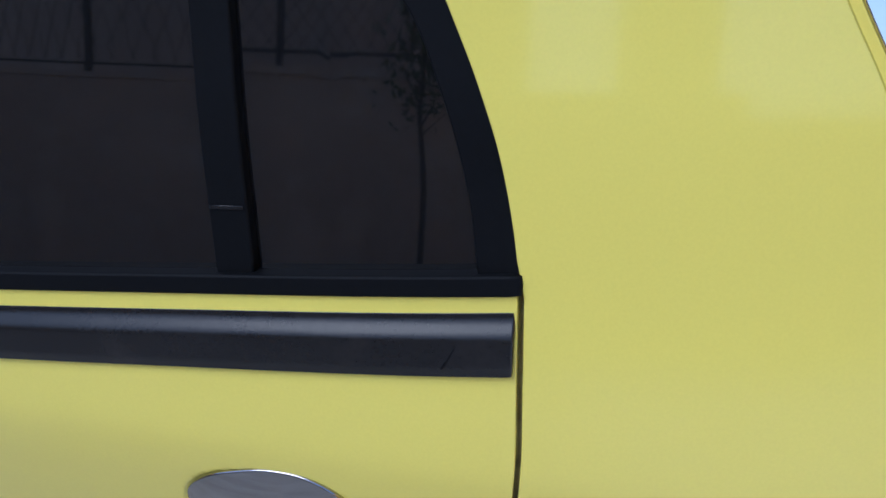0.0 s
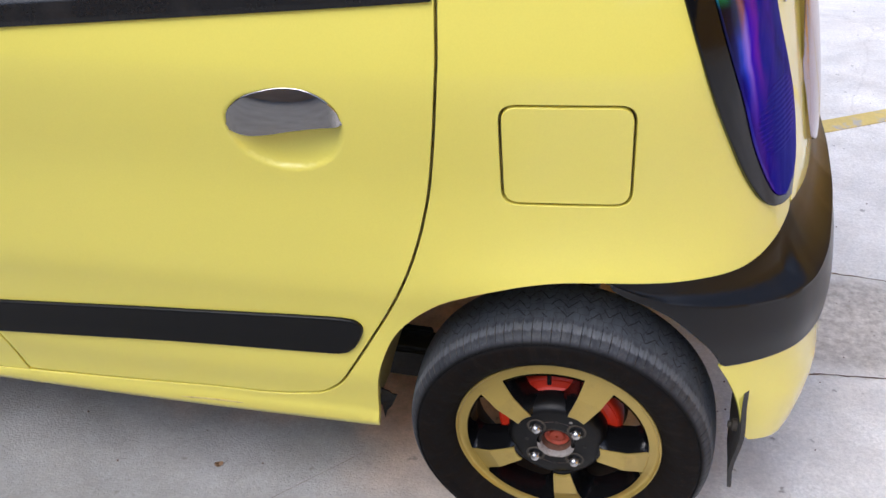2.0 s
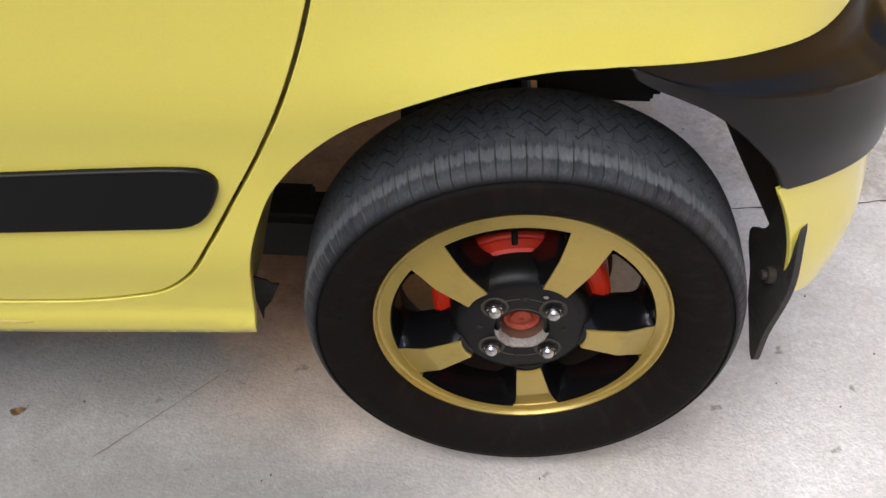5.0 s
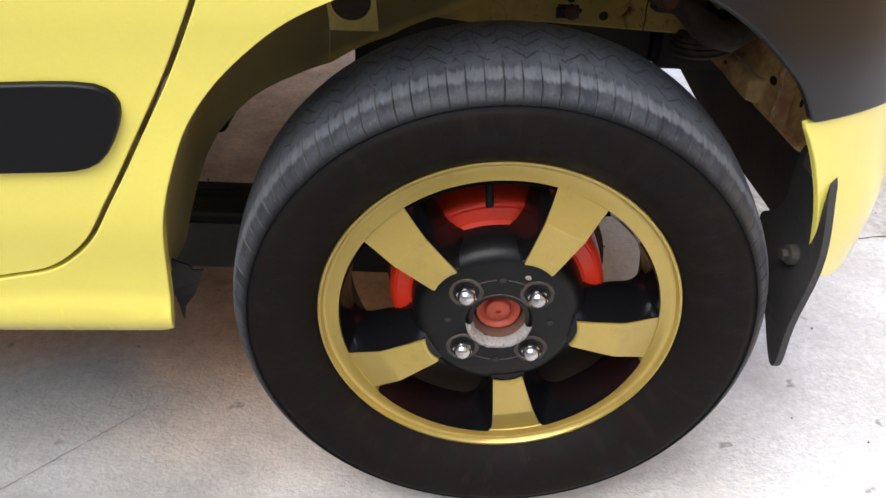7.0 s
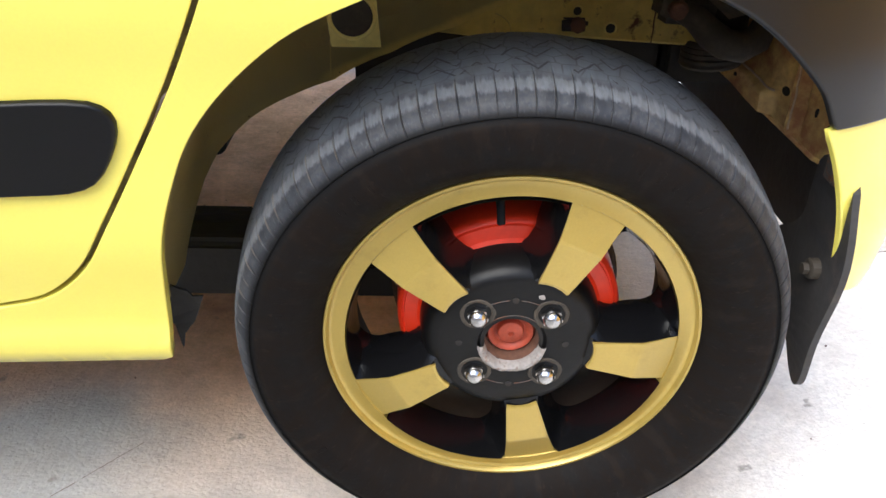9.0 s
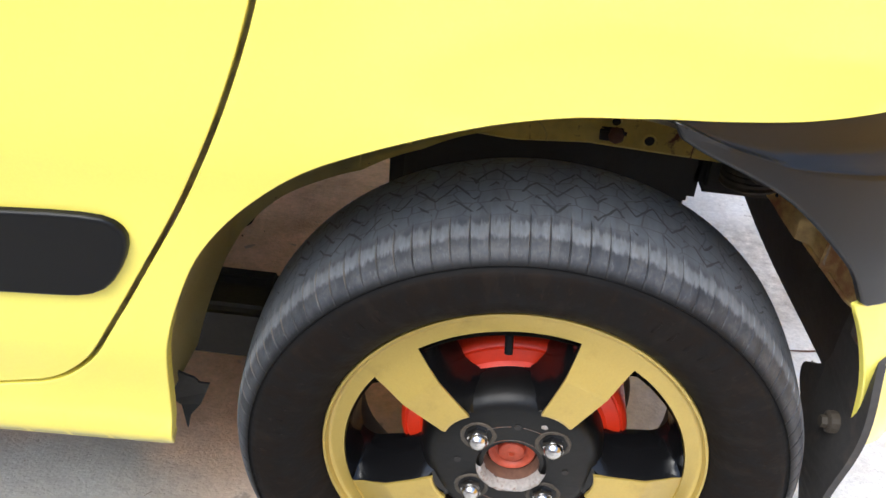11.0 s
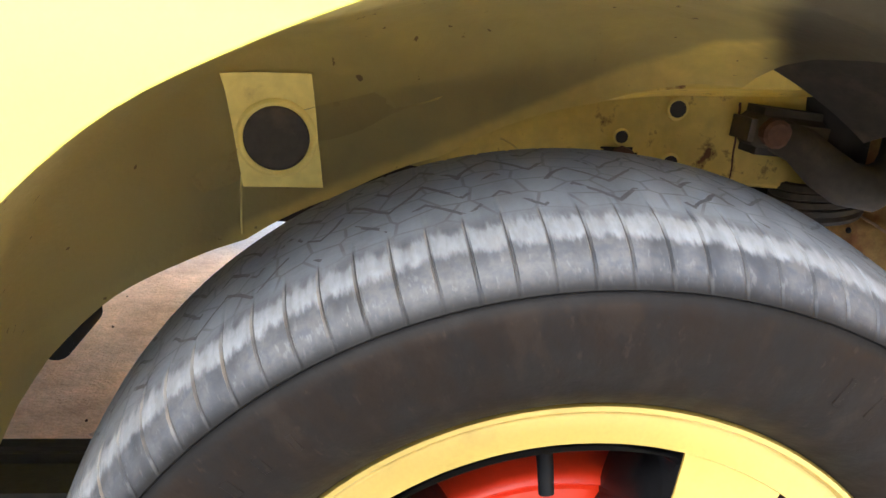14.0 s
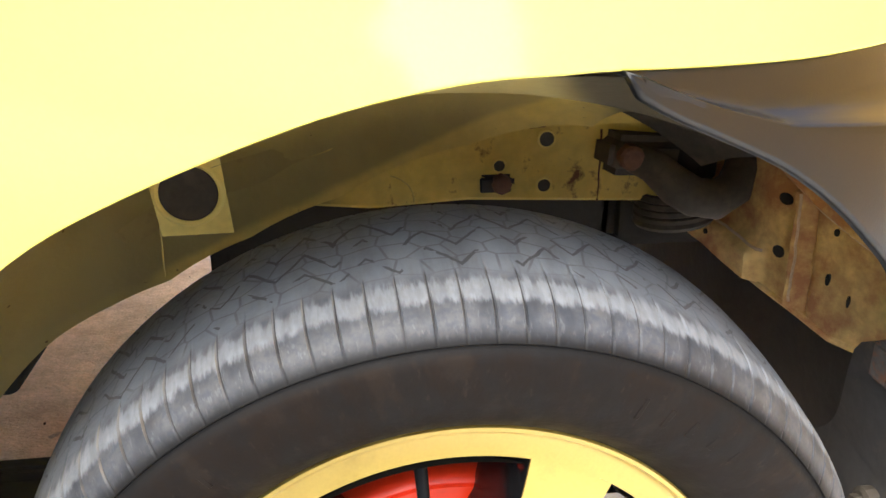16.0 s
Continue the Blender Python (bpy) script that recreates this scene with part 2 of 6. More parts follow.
film = mat("mirror_film", (0.86, 0.84, 0.84), 0.03, 1.0, 0.03, 6.0, 90.0)
lens_mat = lens_material()


def tyre_material():
    """Worn rubber: grey dusty shoulder and tread with painted sheen, brown sidewall, zigzag sipes in the tread."""
    m = mat("tyre_rubber", (0.0075, 0.0072, 0.0072), 0.5, 0.0, 0.25, 22.0, 160.0, bump=0.0005, bump_scale=140, spec=0.32)
    n, l = m.node_tree.nodes, m.node_tree.links
    p = n["Principled BSDF"]
    co = n.new("ShaderNodeTexCoord").outputs["Object"]
    sx = n.new("ShaderNodeSeparateXYZ")
    l.new(co, sx.inputs[0])

    def op(kind, a, b=0.0, c=None):
        q = n.new("ShaderNodeMath")
        q.operation = kind
        for i, v in enumerate((a, b) if c is None else (a, b, c)):
            if isinstance(v, (int, float)):
                q.inputs[i].default_value = v
            else:
                l.new(v, q.inputs[i])
        return q.outputs[0]

    X, Y, Z = sx.outputs
    r = op("SQRT", op("ADD", op("MULTIPLY", X, X), op("MULTIPLY", Z, Z)))
    ang = op("ARCTAN2", Z, X)
    zig = op("PINGPONG", op("ADD", ang, 7.0), 0.062)
    zig = op("MULTIPLY", op("SUBTRACT", zig, 0.031), 0.34)
    drift = n.new("ShaderNodeTexNoise")
    drift.inputs["Scale"].default_value, drift.inputs["Detail"].default_value = 28, 2
    l.new(co, drift.inputs["Vector"])
    wander = op("MULTIPLY", op("SUBTRACT", drift.outputs[0], .5), .020)
    near = None
    for y0 in (0.030, 0.052, 0.074, 0.098):
        d = op("ABSOLUTE", op("SUBTRACT", op("SUBTRACT", Y, y0), op("ADD", zig, wander)))
        near = d if near is None else op("MINIMUM", near, d)
    line = op("LESS_THAN", near, 0.0016)
    tread = op("GREATER_THAN", r, 0.2685)
    breaks = n.new("ShaderNodeTexNoise")
    breaks.inputs["Scale"].default_value, breaks.inputs["Detail"].default_value = 46, 3
    l.new(co, breaks.inputs["Vector"])
    sipe = op("MULTIPLY", op("MULTIPLY", line, tread), op("GREATER_THAN", breaks.outputs[0], .46))
    def speckle(scale, lo, hi, stretch=False):
        q = n.new("ShaderNodeTexNoise")
        q.inputs["Scale"].default_value, q.inputs["Detail"].default_value, q.inputs["Roughness"].default_value = scale, 8, 0.62
        l.new(co, q.inputs["Vector"])
        return span(q.outputs[0], lo, hi)

    def span(socket, lo, hi):
        q = n.new("ShaderNodeMapRange")
        q.interpolation_type = "SMOOTHSTEP"
        q.inputs["From Min"].default_value, q.inputs["From Max"].default_value = lo, hi
        l.new(socket, q.inputs[0])
        return q.outputs[0]

    def over(weight, under, colour):
        q = n.new("ShaderNodeMix")
        q.data_type = "RGBA"
        l.new(weight, q.inputs[0]), l.new(under, q.inputs[6])
        q.inputs[7].default_value = (*colour, 1)
        return q.outputs[2]

    polar = n.new("ShaderNodeCombineXYZ")
    l.new(op("MULTIPLY", ang, 55.0), polar.inputs[0]), l.new(op("MULTIPLY", r, 95.0), polar.inputs[1]), l.new(op("MULTIPLY", Y, 40.0), polar.inputs[2])

    def smear(scale, lo, hi):
        q = n.new("ShaderNodeTexNoise")
        q.inputs["Scale"].default_value, q.inputs["Detail"].default_value, q.inputs["Roughness"].default_value = scale, 6, 0.6
        l.new(polar.outputs[0], q.inputs["Vector"])
        return span(q.outputs[0], lo, hi)

    coarse, fine, streak = smear(.35, .30, .68), speckle(220, .36, .62), smear(.9, .34, .66)
    worn = span(r, .2500, .2600)
    col = over(op("MULTIPLY", worn, op("MULTIPLY_ADD", coarse, .5, .5)), p.inputs["Base Color"].links[0].from_socket, (.039, .044, .055))
    # pale edge of each lug, rubbed and with its highlight painted in, with a ragged lower limit, and pale scuffs below
    # it
    ragged = op("MULTIPLY_ADD", op("SUBTRACT", smear(1.3, .25, .75), .5), .0022, r)
    edge = op("MULTIPLY", span(ragged, .2640, .2664), span(op("MULTIPLY_ADD", op("SUBTRACT", streak, .5), -.0012, r), .2704, .2688))
    col = over(op("MULTIPLY", edge, op("MULTIPLY_ADD", streak, .30, .45)), col, (.190, .203, .224))
    scuff = op("MULTIPLY", op("MULTIPLY", worn, span(r, .2680, .2600)), op("MULTIPLY", smear(1.9, .56, .66), .25))
    col = over(scuff, col, (0.140, 0.140, 0.143))
    col = over(op("MULTIPLY", op("MULTIPLY", worn, fine), op("MULTIPLY", coarse, .30)), col, (0.105, 0.095, 0.081))
    # grey running surface: dust, plus the sky's sheen put into the colour
    col = over(op("MULTIPLY", span(r, .2690, .2712), op("MULTIPLY_ADD", coarse, .35, .5)), col, (.125, .139, .160))
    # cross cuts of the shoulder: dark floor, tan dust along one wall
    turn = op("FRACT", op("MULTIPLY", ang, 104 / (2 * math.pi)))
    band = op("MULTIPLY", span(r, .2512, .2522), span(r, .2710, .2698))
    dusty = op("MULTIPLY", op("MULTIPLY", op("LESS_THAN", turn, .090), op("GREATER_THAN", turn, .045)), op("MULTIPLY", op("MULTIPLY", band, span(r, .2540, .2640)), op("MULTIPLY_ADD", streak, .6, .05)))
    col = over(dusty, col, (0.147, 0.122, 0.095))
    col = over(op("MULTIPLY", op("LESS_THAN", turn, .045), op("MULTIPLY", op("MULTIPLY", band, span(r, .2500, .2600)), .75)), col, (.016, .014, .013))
    l.new(op("MULTIPLY_ADD", worn, .26, .06), p.inputs["Specular IOR Level"])
    l.new(op("MULTIPLY_ADD", coarse, .12, op("MULTIPLY_ADD", worn, -.04, .52)), p.inputs["Roughness"])
    # brown film on the sidewall
    side = span(r, .2475, .2440)
    col = over(op("MULTIPLY", side, op("MULTIPLY_ADD", coarse, .8, .1)), col, (.0100, .0070, .0054))
    col = over(op("MULTIPLY", side, op("MULTIPLY", smear(.24, .54, .64), .5)), col, (.0165, .0120, .0092))
    col = over(op("MULTIPLY", side, op("MULTIPLY", smear(1.1, .60, .72), .45)), col, (.030, .021, .016))
    # worn blocks of the running surface, parted by narrow wandering grooves
    face = n.new("ShaderNodeCombineXYZ")
    l.new(op("MULTIPLY", ang, 14.0), face.inputs[0]), l.new(op("MULTIPLY", Y, 62.0), face.inputs[1])
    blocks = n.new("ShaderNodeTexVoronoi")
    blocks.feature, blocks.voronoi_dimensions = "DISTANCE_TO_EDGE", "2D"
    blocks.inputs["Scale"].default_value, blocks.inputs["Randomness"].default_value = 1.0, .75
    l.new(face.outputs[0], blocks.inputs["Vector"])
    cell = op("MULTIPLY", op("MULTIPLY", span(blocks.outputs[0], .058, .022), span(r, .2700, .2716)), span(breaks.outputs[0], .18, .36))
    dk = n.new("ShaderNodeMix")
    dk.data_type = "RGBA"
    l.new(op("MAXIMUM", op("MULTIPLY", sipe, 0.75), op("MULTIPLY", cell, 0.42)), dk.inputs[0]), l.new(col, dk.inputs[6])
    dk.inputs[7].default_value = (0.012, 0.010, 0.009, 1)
    l.new(dk.outputs[2], p.inputs["Base Color"])
    return m


tyre_mat = tyre_material()


def house_material():
    """Wheel-house paint: clean on the inner flank, road dirt and painted shade above a ragged tide line, dark aft, and
    specked.
    """
    m = mat("wheelhouse_paint", (0.68, 0.54, 0.17), 0.65, 0.0, 0.16, 9.0, 90.0, bump=0.0005, bump_scale=160)
    n, l = m.node_tree.nodes, m.node_tree.links
    p = n["Principled BSDF"]
    co = n.new("ShaderNodeTexCoord").outputs["Object"]
    sx = n.new("ShaderNodeSeparateXYZ")
    l.new(co, sx.inputs[0])

    def op(kind, a, b=0.0):
        q = n.new("ShaderNodeMath")
        q.operation = kind
        for i, v in enumerate((a, b)):
            if isinstance(v, (int, float)):
                q.inputs[i].default_value = v
            else:
                l.new(v, q.inputs[i])
        return q.outputs[0]

    def span(socket, lo, hi):
        q = n.new("ShaderNodeMapRange")
        q.interpolation_type = "SMOOTHSTEP"
        q.inputs["From Min"].default_value, q.inputs["From Max"].default_value = lo, hi
        l.new(socket, q.inputs[0])
        return q.outputs[0]

    def cloud(scale, detail=8):
        q = n.new("ShaderNodeTexNoise")
        q.inputs["Scale"].default_value, q.inputs["Detail"].default_value = scale, detail
        l.new(co, q.inputs["Vector"])
        return q.outputs[0]

    def over(weight, under, colour):
        q = n.new("ShaderNodeMix")
        q.data_type = "RGBA"
        l.new(weight, q.inputs[0]), l.new(under, q.inputs[6])
        q.inputs[7].default_value = (*colour, 1)
        return q.outputs[2]

    # above the tide line: road dirt, with the wall's shade mixed into the film
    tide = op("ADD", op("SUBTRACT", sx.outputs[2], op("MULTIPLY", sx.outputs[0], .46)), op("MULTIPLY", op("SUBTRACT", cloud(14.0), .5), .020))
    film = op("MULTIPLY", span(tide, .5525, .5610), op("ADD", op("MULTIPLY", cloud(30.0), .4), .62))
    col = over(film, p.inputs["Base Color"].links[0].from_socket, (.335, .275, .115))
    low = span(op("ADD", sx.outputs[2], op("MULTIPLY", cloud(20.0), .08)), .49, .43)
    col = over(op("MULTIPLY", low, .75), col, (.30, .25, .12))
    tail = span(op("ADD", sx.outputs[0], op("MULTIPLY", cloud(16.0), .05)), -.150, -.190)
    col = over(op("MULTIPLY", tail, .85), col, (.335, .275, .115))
    # aft end: the shadow behind the bumper tip is put into the paint
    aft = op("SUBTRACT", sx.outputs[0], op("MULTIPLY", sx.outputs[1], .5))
    aft_shade = span(op("ADD", aft, op("MULTIPLY", op("SUBTRACT", cloud(12.0), .5), .03)), .030, .062)
    col = over(op("MULTIPLY", aft_shade, .95), col, (.05, .038, .020))
    speck = op("MULTIPLY", span(cloud(95.0, 3), .70, .74), .8)
    col = over(speck, col, (.10, .05, .025))
    l.new(col, p.inputs["Base Color"])
    return m


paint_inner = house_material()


def ground_material():
    """Trowelled concrete: pale grey with brown stains, pits, hairline cracks and one rough joint."""
    m = mat("concrete", (0.80, 0.78, 0.75), 0.85, 0.0, 0.20, 2.2, 160.0, bump=0.0022, bump_scale=190, second=(0.71, 0.675, 0.635), cover=0.46, sharp=0.16, cov_scale=5.6)
    n, l = m.node_tree.nodes, m.node_tree.links
    p = n["Principled BSDF"]
    co = n.new("ShaderNodeTexCoord").outputs["Object"]
    old = p.inputs["Base Color"].links[0].from_socket
    sep = n.new("ShaderNodeSeparateXYZ")
    l.new(co, sep.inputs[0])
    wob = n.new("ShaderNodeTexNoise")
    wob.inputs["Scale"].default_value, wob.inputs["Detail"].default_value = 2.4, 7
    l.new(co, wob.inputs["Vector"])

    def zone(axis, lo, hi, amount):
        """A ragged-edged stretch along one axis."""
        q = n.new("ShaderNodeMath")
        q.operation = "MULTIPLY_ADD"
        q.inputs[1].default_value = amount
        l.new(wob.outputs[0], q.inputs[0]), l.new(sep.outputs[axis], q.inputs[2])
        r = n.new("ShaderNodeMapRange")
        r.interpolation_type = "SMOOTHSTEP"
        r.inputs["From Min"].default_value, r.inputs["From Max"].default_value = lo, hi
        l.new(q.outputs[0], r.inputs[0])
        return r.outputs[0]

    def over(weight, under, colour):
        q = n.new("ShaderNodeMix")
        q.data_type = "RGBA"
        l.new(weight, q.inputs[0]), l.new(under, q.inputs[6])
        if isinstance(colour, tuple):
            q.inputs[7].default_value = colour
        else:
            l.new(colour, q.inputs[7])
        return q.outputs[2]

    def times(u, v):
        q = n.new("ShaderNodeMath")
        q.operation = "MULTIPLY"
        for k, w in enumerate((u, v)):
            if isinstance(w, float):
                q.inputs[k].default_value = w
            else:
                l.new(w, q.inputs[k])
        return q.outputs[0]

    # smoother ground towards the car's nose; its shade is put into the grey
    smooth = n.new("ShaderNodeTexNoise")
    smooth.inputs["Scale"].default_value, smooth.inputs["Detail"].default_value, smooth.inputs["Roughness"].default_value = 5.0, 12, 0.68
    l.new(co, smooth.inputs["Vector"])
    shade_tone = n.new("ShaderNodeValToRGB")
    shade_tone.color_ramp.elements[0].position, shade_tone.color_ramp.elements[0].color = 0.35, (0.285, 0.276, 0.260, 1)
    shade_tone.color_ramp.elements[1].position, shade_tone.color_ramp.elements[1].color = 0.68, (0.365, 0.361, 0.353, 1)
    l.new(smooth.outputs[0], shade_tone.inputs[0])
    old = over(zone(0, 0.75, -0.05, 0.7), old, shade_tone.outputs[0])
    # rough, darker strip between two joints
    rough = times(zone(1, 0.70, 0.78, 0.12), zone(1, 1.14, 1.05, 0.06))
    gravel = n.new("ShaderNodeTexNoise")
    gravel.inputs["Scale"].default_value, gravel.inputs["Detail"].default_value, gravel.inputs["Roughness"].default_value = 38.0, 10, 0.7
    l.new(co, gravel.inputs["Vector"])
    chips = n.new("ShaderNodeValToRGB")
    chips.color_ramp.elements[0].position, chips.color_ramp.elements[0].color = 0.36, (0.34, 0.30, 0.26, 1)
    chips.color_ramp.elements[1].position, chips.color_ramp.elements[1].color = 0.62, (0.66, 0.615, 0.56, 1)
    l.new(gravel.outputs[0], chips.inputs[0])
    old = over(times(times(rough, zone(0, 0.42, 0.62, 0.2)), 0.85), old, chips.outputs[0])
    # brown dust that gathered where cars stand
    dirt = n.new("ShaderNodeTexNoise")
    dirt.inputs["Scale"].default_value, dirt.inputs["Detail"].default_value, dirt.inputs["Roughness"].default_value = 9.0, 12, 0.7
    l.new(co, dirt.inputs["Vector"])
    soil = n.new("ShaderNodeValToRGB")
    soil.color_ramp.elements[0].position, soil.color_ramp.elements[0].color = 0.34, (0.56, 0.31, 0.165, 1)
    soil.color_ramp.elements[1].position, soil.color_ramp.elements[1].color = 0.66, (0.92, 0.57, 0.335, 1)
    l.new(dirt.outputs[0], soil.inputs[0])
    bed = times(times(zone(1, 0.46, 0.66, 0.5), zone(1, 2.0, 1.6, 0.5)), times(zone(0, 0.42, 0.22, 0.4), zone(0, -2.9, -2.5, 0.4)))
    old = over(times(bed, 0.95), old, soil.outputs[0])
    # sand carried out round the wheel
    drift = times(times(zone(1, 0.16, 0.50, 0.5), zone(1, 0.95, 0.75, 0.5)), times(zone(0, -0.30, -0.08, 0.4), zone(0, 0.55, 0.30, 0.4)))
    old = over(times(drift, 0.27), old, soil.outputs[0])
    grain = n.new("ShaderNodeTexNoise")
    grain.inputs["Scale"].default_value, grain.inputs["Detail"].default_value, grain.inputs["Roughness"].default_value = 85.0, 6, 0.75
    l.new(co, grain.inputs["Vector"])
    sand = n.new("ShaderNodeMapRange")
    sand.inputs["From Min"].default_value, sand.inputs["From Max"].default_value = 0.35, 0.65
    sand.inputs["To Min"].default_value, sand.inputs["To Max"].default_value = 0.88, 1.11
    l.new(grain.outputs[0], sand.inputs[0])
    sanded = n.new("ShaderNodeVectorMath")
    sanded.operation = "SCALE"
    l.new(old, sanded.inputs[0]), l.new(sand.outputs[0], sanded.inputs["Scale"])
    old = sanded.outputs[0]
    blotch = n.new("ShaderNodeTexNoise")
    blotch.inputs["Scale"].default_value, blotch.inputs["Detail"].default_value, blotch.inputs["Roughness"].default_value, blotch.inputs["Distortion"].default_value = 3.4, 9, 0.66, 0.5
    l.new(co, blotch.inputs["Vector"])
    worn = n.new("ShaderNodeMapRange")
    worn.inputs["From Min"].default_value, worn.inputs["From Max"].default_value = 0.34, 0.64
    worn.inputs["To Min"].default_value, worn.inputs["To Max"].default_value = 0.84, 1.09
    l.new(blotch.outputs[0], worn.inputs[0])
    blotched = n.new("ShaderNodeVectorMath")
    blotched.operation = "SCALE"
    l.new(old, blotched.inputs[0]), l.new(worn.outputs[0], blotched.inputs["Scale"])
    old = blotched.outputs[0]
    vo = n.new("ShaderNodeTexVoronoi")
    vo.feature = "DISTANCE_TO_EDGE"
    vo.inputs["Scale"].default_value = 0.9
    ds = n.new("ShaderNodeTexNoise")
    ds.inputs["Scale"].default_value, ds.inputs["Detail"].default_value = 3.0, 8
    l.new(co, ds.inputs["Vector"])
    mv = n.new("ShaderNodeMix")
    mv.data_type = "VECTOR"
    mv.inputs[0].default_value = 0.16
    l.new(co, mv.inputs[4]), l.new(ds.outputs[1], mv.inputs[5])
    l.new(mv.outputs[1], vo.inputs["Vector"])
    mr = n.new("ShaderNodeMapRange")
    mr.inputs["From Min"].default_value, mr.inputs["From Max"].default_value = 0.006, 0.0
    l.new(vo.outputs[0], mr.inputs[0])
    pit = n.new("ShaderNodeTexNoise")
    pit.inputs["Scale"].default_value, pit.inputs["Detail"].default_value = 26, 3
    l.new(co, pit.inputs["Vector"])
    pr = n.new("ShaderNodeMapRange")
    pr.inputs["From Min"].default_value, pr.inputs["From Max"].default_value = 0.69, 0.74
    l.new(pit.outputs[0], pr.inputs[0])
    mx1 = n.new("ShaderNodeMath")
    mx1.operation = "MULTIPLY"
    l.new(mr.outputs[0], mx1.inputs[0])
    mx1.inputs[1].default_value = 0.12
    mxx = n.new("ShaderNodeMath")
    mxx.operation = "MAXIMUM"
    l.new(mx1.outputs[0], mxx.inputs[0])
    half = n.new("ShaderNodeMath")
    half.operation = "MULTIPLY"
    half.inputs[1].default_value = 0.6
    l.new(pr.outputs[0], half.inputs[0]), l.new(half.outputs[0], mxx.inputs[1])
    mc = n.new("ShaderNodeMix")
    mc.data_type = "RGBA"
    l.new(mxx.outputs[0], mc.inputs[0]), l.new(old, mc.inputs[6])
    mc.inputs[7].default_value = (0.17, 0.15, 0.13, 1)
    l.new(mc.outputs[2], p.inputs["Base Color"])
    # coarse, open texture of the rear slab
    lumps = n.new("ShaderNodeTexNoise")
    lumps.inputs["Scale"].default_value, lumps.inputs["Detail"].default_value, lumps.inputs["Roughness"].default_value = 55.0, 5, 0.7
    l.new(co, lumps.inputs["Vector"])
    relief = n.new("ShaderNodeBump")
    relief.inputs["Strength"].default_value, relief.inputs["Distance"].default_value = 1.0, 0.004
    l.new(p.inputs["Normal"].links[0].from_socket, relief.inputs["Normal"])
    rough_at = n.new("ShaderNodeMath")
    rough_at.operation = "MAXIMUM"
    l.new(zone(0, 0.15, 0.65, 0.5), rough_at.inputs[0]), l.new(times(bed, 0.7), rough_at.inputs[1])
    l.new(times(lumps.outputs[0], rough_at.outputs[0]), relief.inputs["Height"])
    l.new(relief.outputs[0], p.inputs["Normal"])
    return m


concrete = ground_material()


# ---------------------------------------------------------------- mesh helpers
def link(name, data, material, parent=None, label=""):
    if material:
        data.materials.append(material)
    ob = new(name, data)
    if parent:
        ob.parent = parent
    if label:
        ob["label"] = label
    return ob


def part(name, bm, material, parent=None, label="", smooth=False):
    bmesh.ops.recalc_face_normals(bm, faces=bm.faces)
    data = bpy.data.meshes.new(name)
    bm.to_mesh(data)
    bm.free()
    if smooth:
        data.polygons.foreach_set("use_smooth", [True] * len(data.polygons))
        data.set_sharp_from_angle(angle=radians(38))
    return link(name, data, material, parent, label)


def box(bm, lo, hi, bevel=0.0, seg=2, m=None):
    lo, hi = Vector(lo), Vector(hi)
    made = bmesh.ops.create_cube(bm, size=1.0)["verts"]
    for v in made:
        v.co = Vector((lo[i] + (v.co[i] + 0.5) * (hi[i] - lo[i]) for i in range(3)))
    if bevel:
        es = list({e for v in made for e in v.link_edges})
        res = bmesh.ops.bevel(bm, geom=es, offset=bevel, segments=seg, affect="EDGES")
        made = list({v for f in res["faces"] for v in f.verts} | {v for v in made if v.is_valid})
    if m is not None:
        bmesh.ops.transform(bm, matrix=m, verts=[v for v in made if v.is_valid])
    return bm


def tube(bm, pts, radius, n=10, cap=True):
    """A round bar along points."""
    pts = [Vector(p) for p in pts]
    rings, up = [], None
    for i, p in enumerate(pts):
        d = (pts[min(i + 1, len(pts) - 1)] - pts[max(i - 1, 0)]).normalized()
        if up is None:
            up = d.orthogonal().normalized()
        up = (up - d * up.dot(d)).normalized()
        side = d.cross(up)
        rad = radius[i] if isinstance(radius, (list, tuple)) else radius
        rings.append([bm.verts.new(p + rad * (math.cos(a) * up + math.sin(a) * side)) for a in (2 * math.pi * k / n for k in range(n))])
    for a, b in zip(rings, rings[1:]):
        for k in range(n):
            bm.faces.new((a[k], a[(k + 1) % n], b[(k + 1) % n], b[k]))
    if cap:
        bm.faces.new(rings[0][::-1])
        bm.faces.new(rings[-1])
    return bm


def revolve(bm, profile, n=96, a0=0.0, a1=2 * math.pi, centre=(0, 0, 0)):
    """Turns (radius, y) pairs about the y axis; angles from +x towards +z."""
    c = Vector(centre)
    full = abs(a1 - a0 - 2 * math.pi) < 1e-6
    cols = n if full else n + 1
    grid = []
    for i in range(cols):
        a = a0 + (a1 - a0) * i / n
        grid.append([bm.verts.new(c + Vector((r * math.cos(a), y, r * math.sin(a)))) for r, y in profile])
    for i in range(n):
        g, h = grid[i], grid[(i + 1) % cols]
        for k in range(len(profile) - 1):
            bm.faces.new((g[k], h[k], h[k + 1], g[k + 1]))
    bmesh.ops.remove_doubles(bm, verts=bm.verts, dist=1e-6)
    return bm


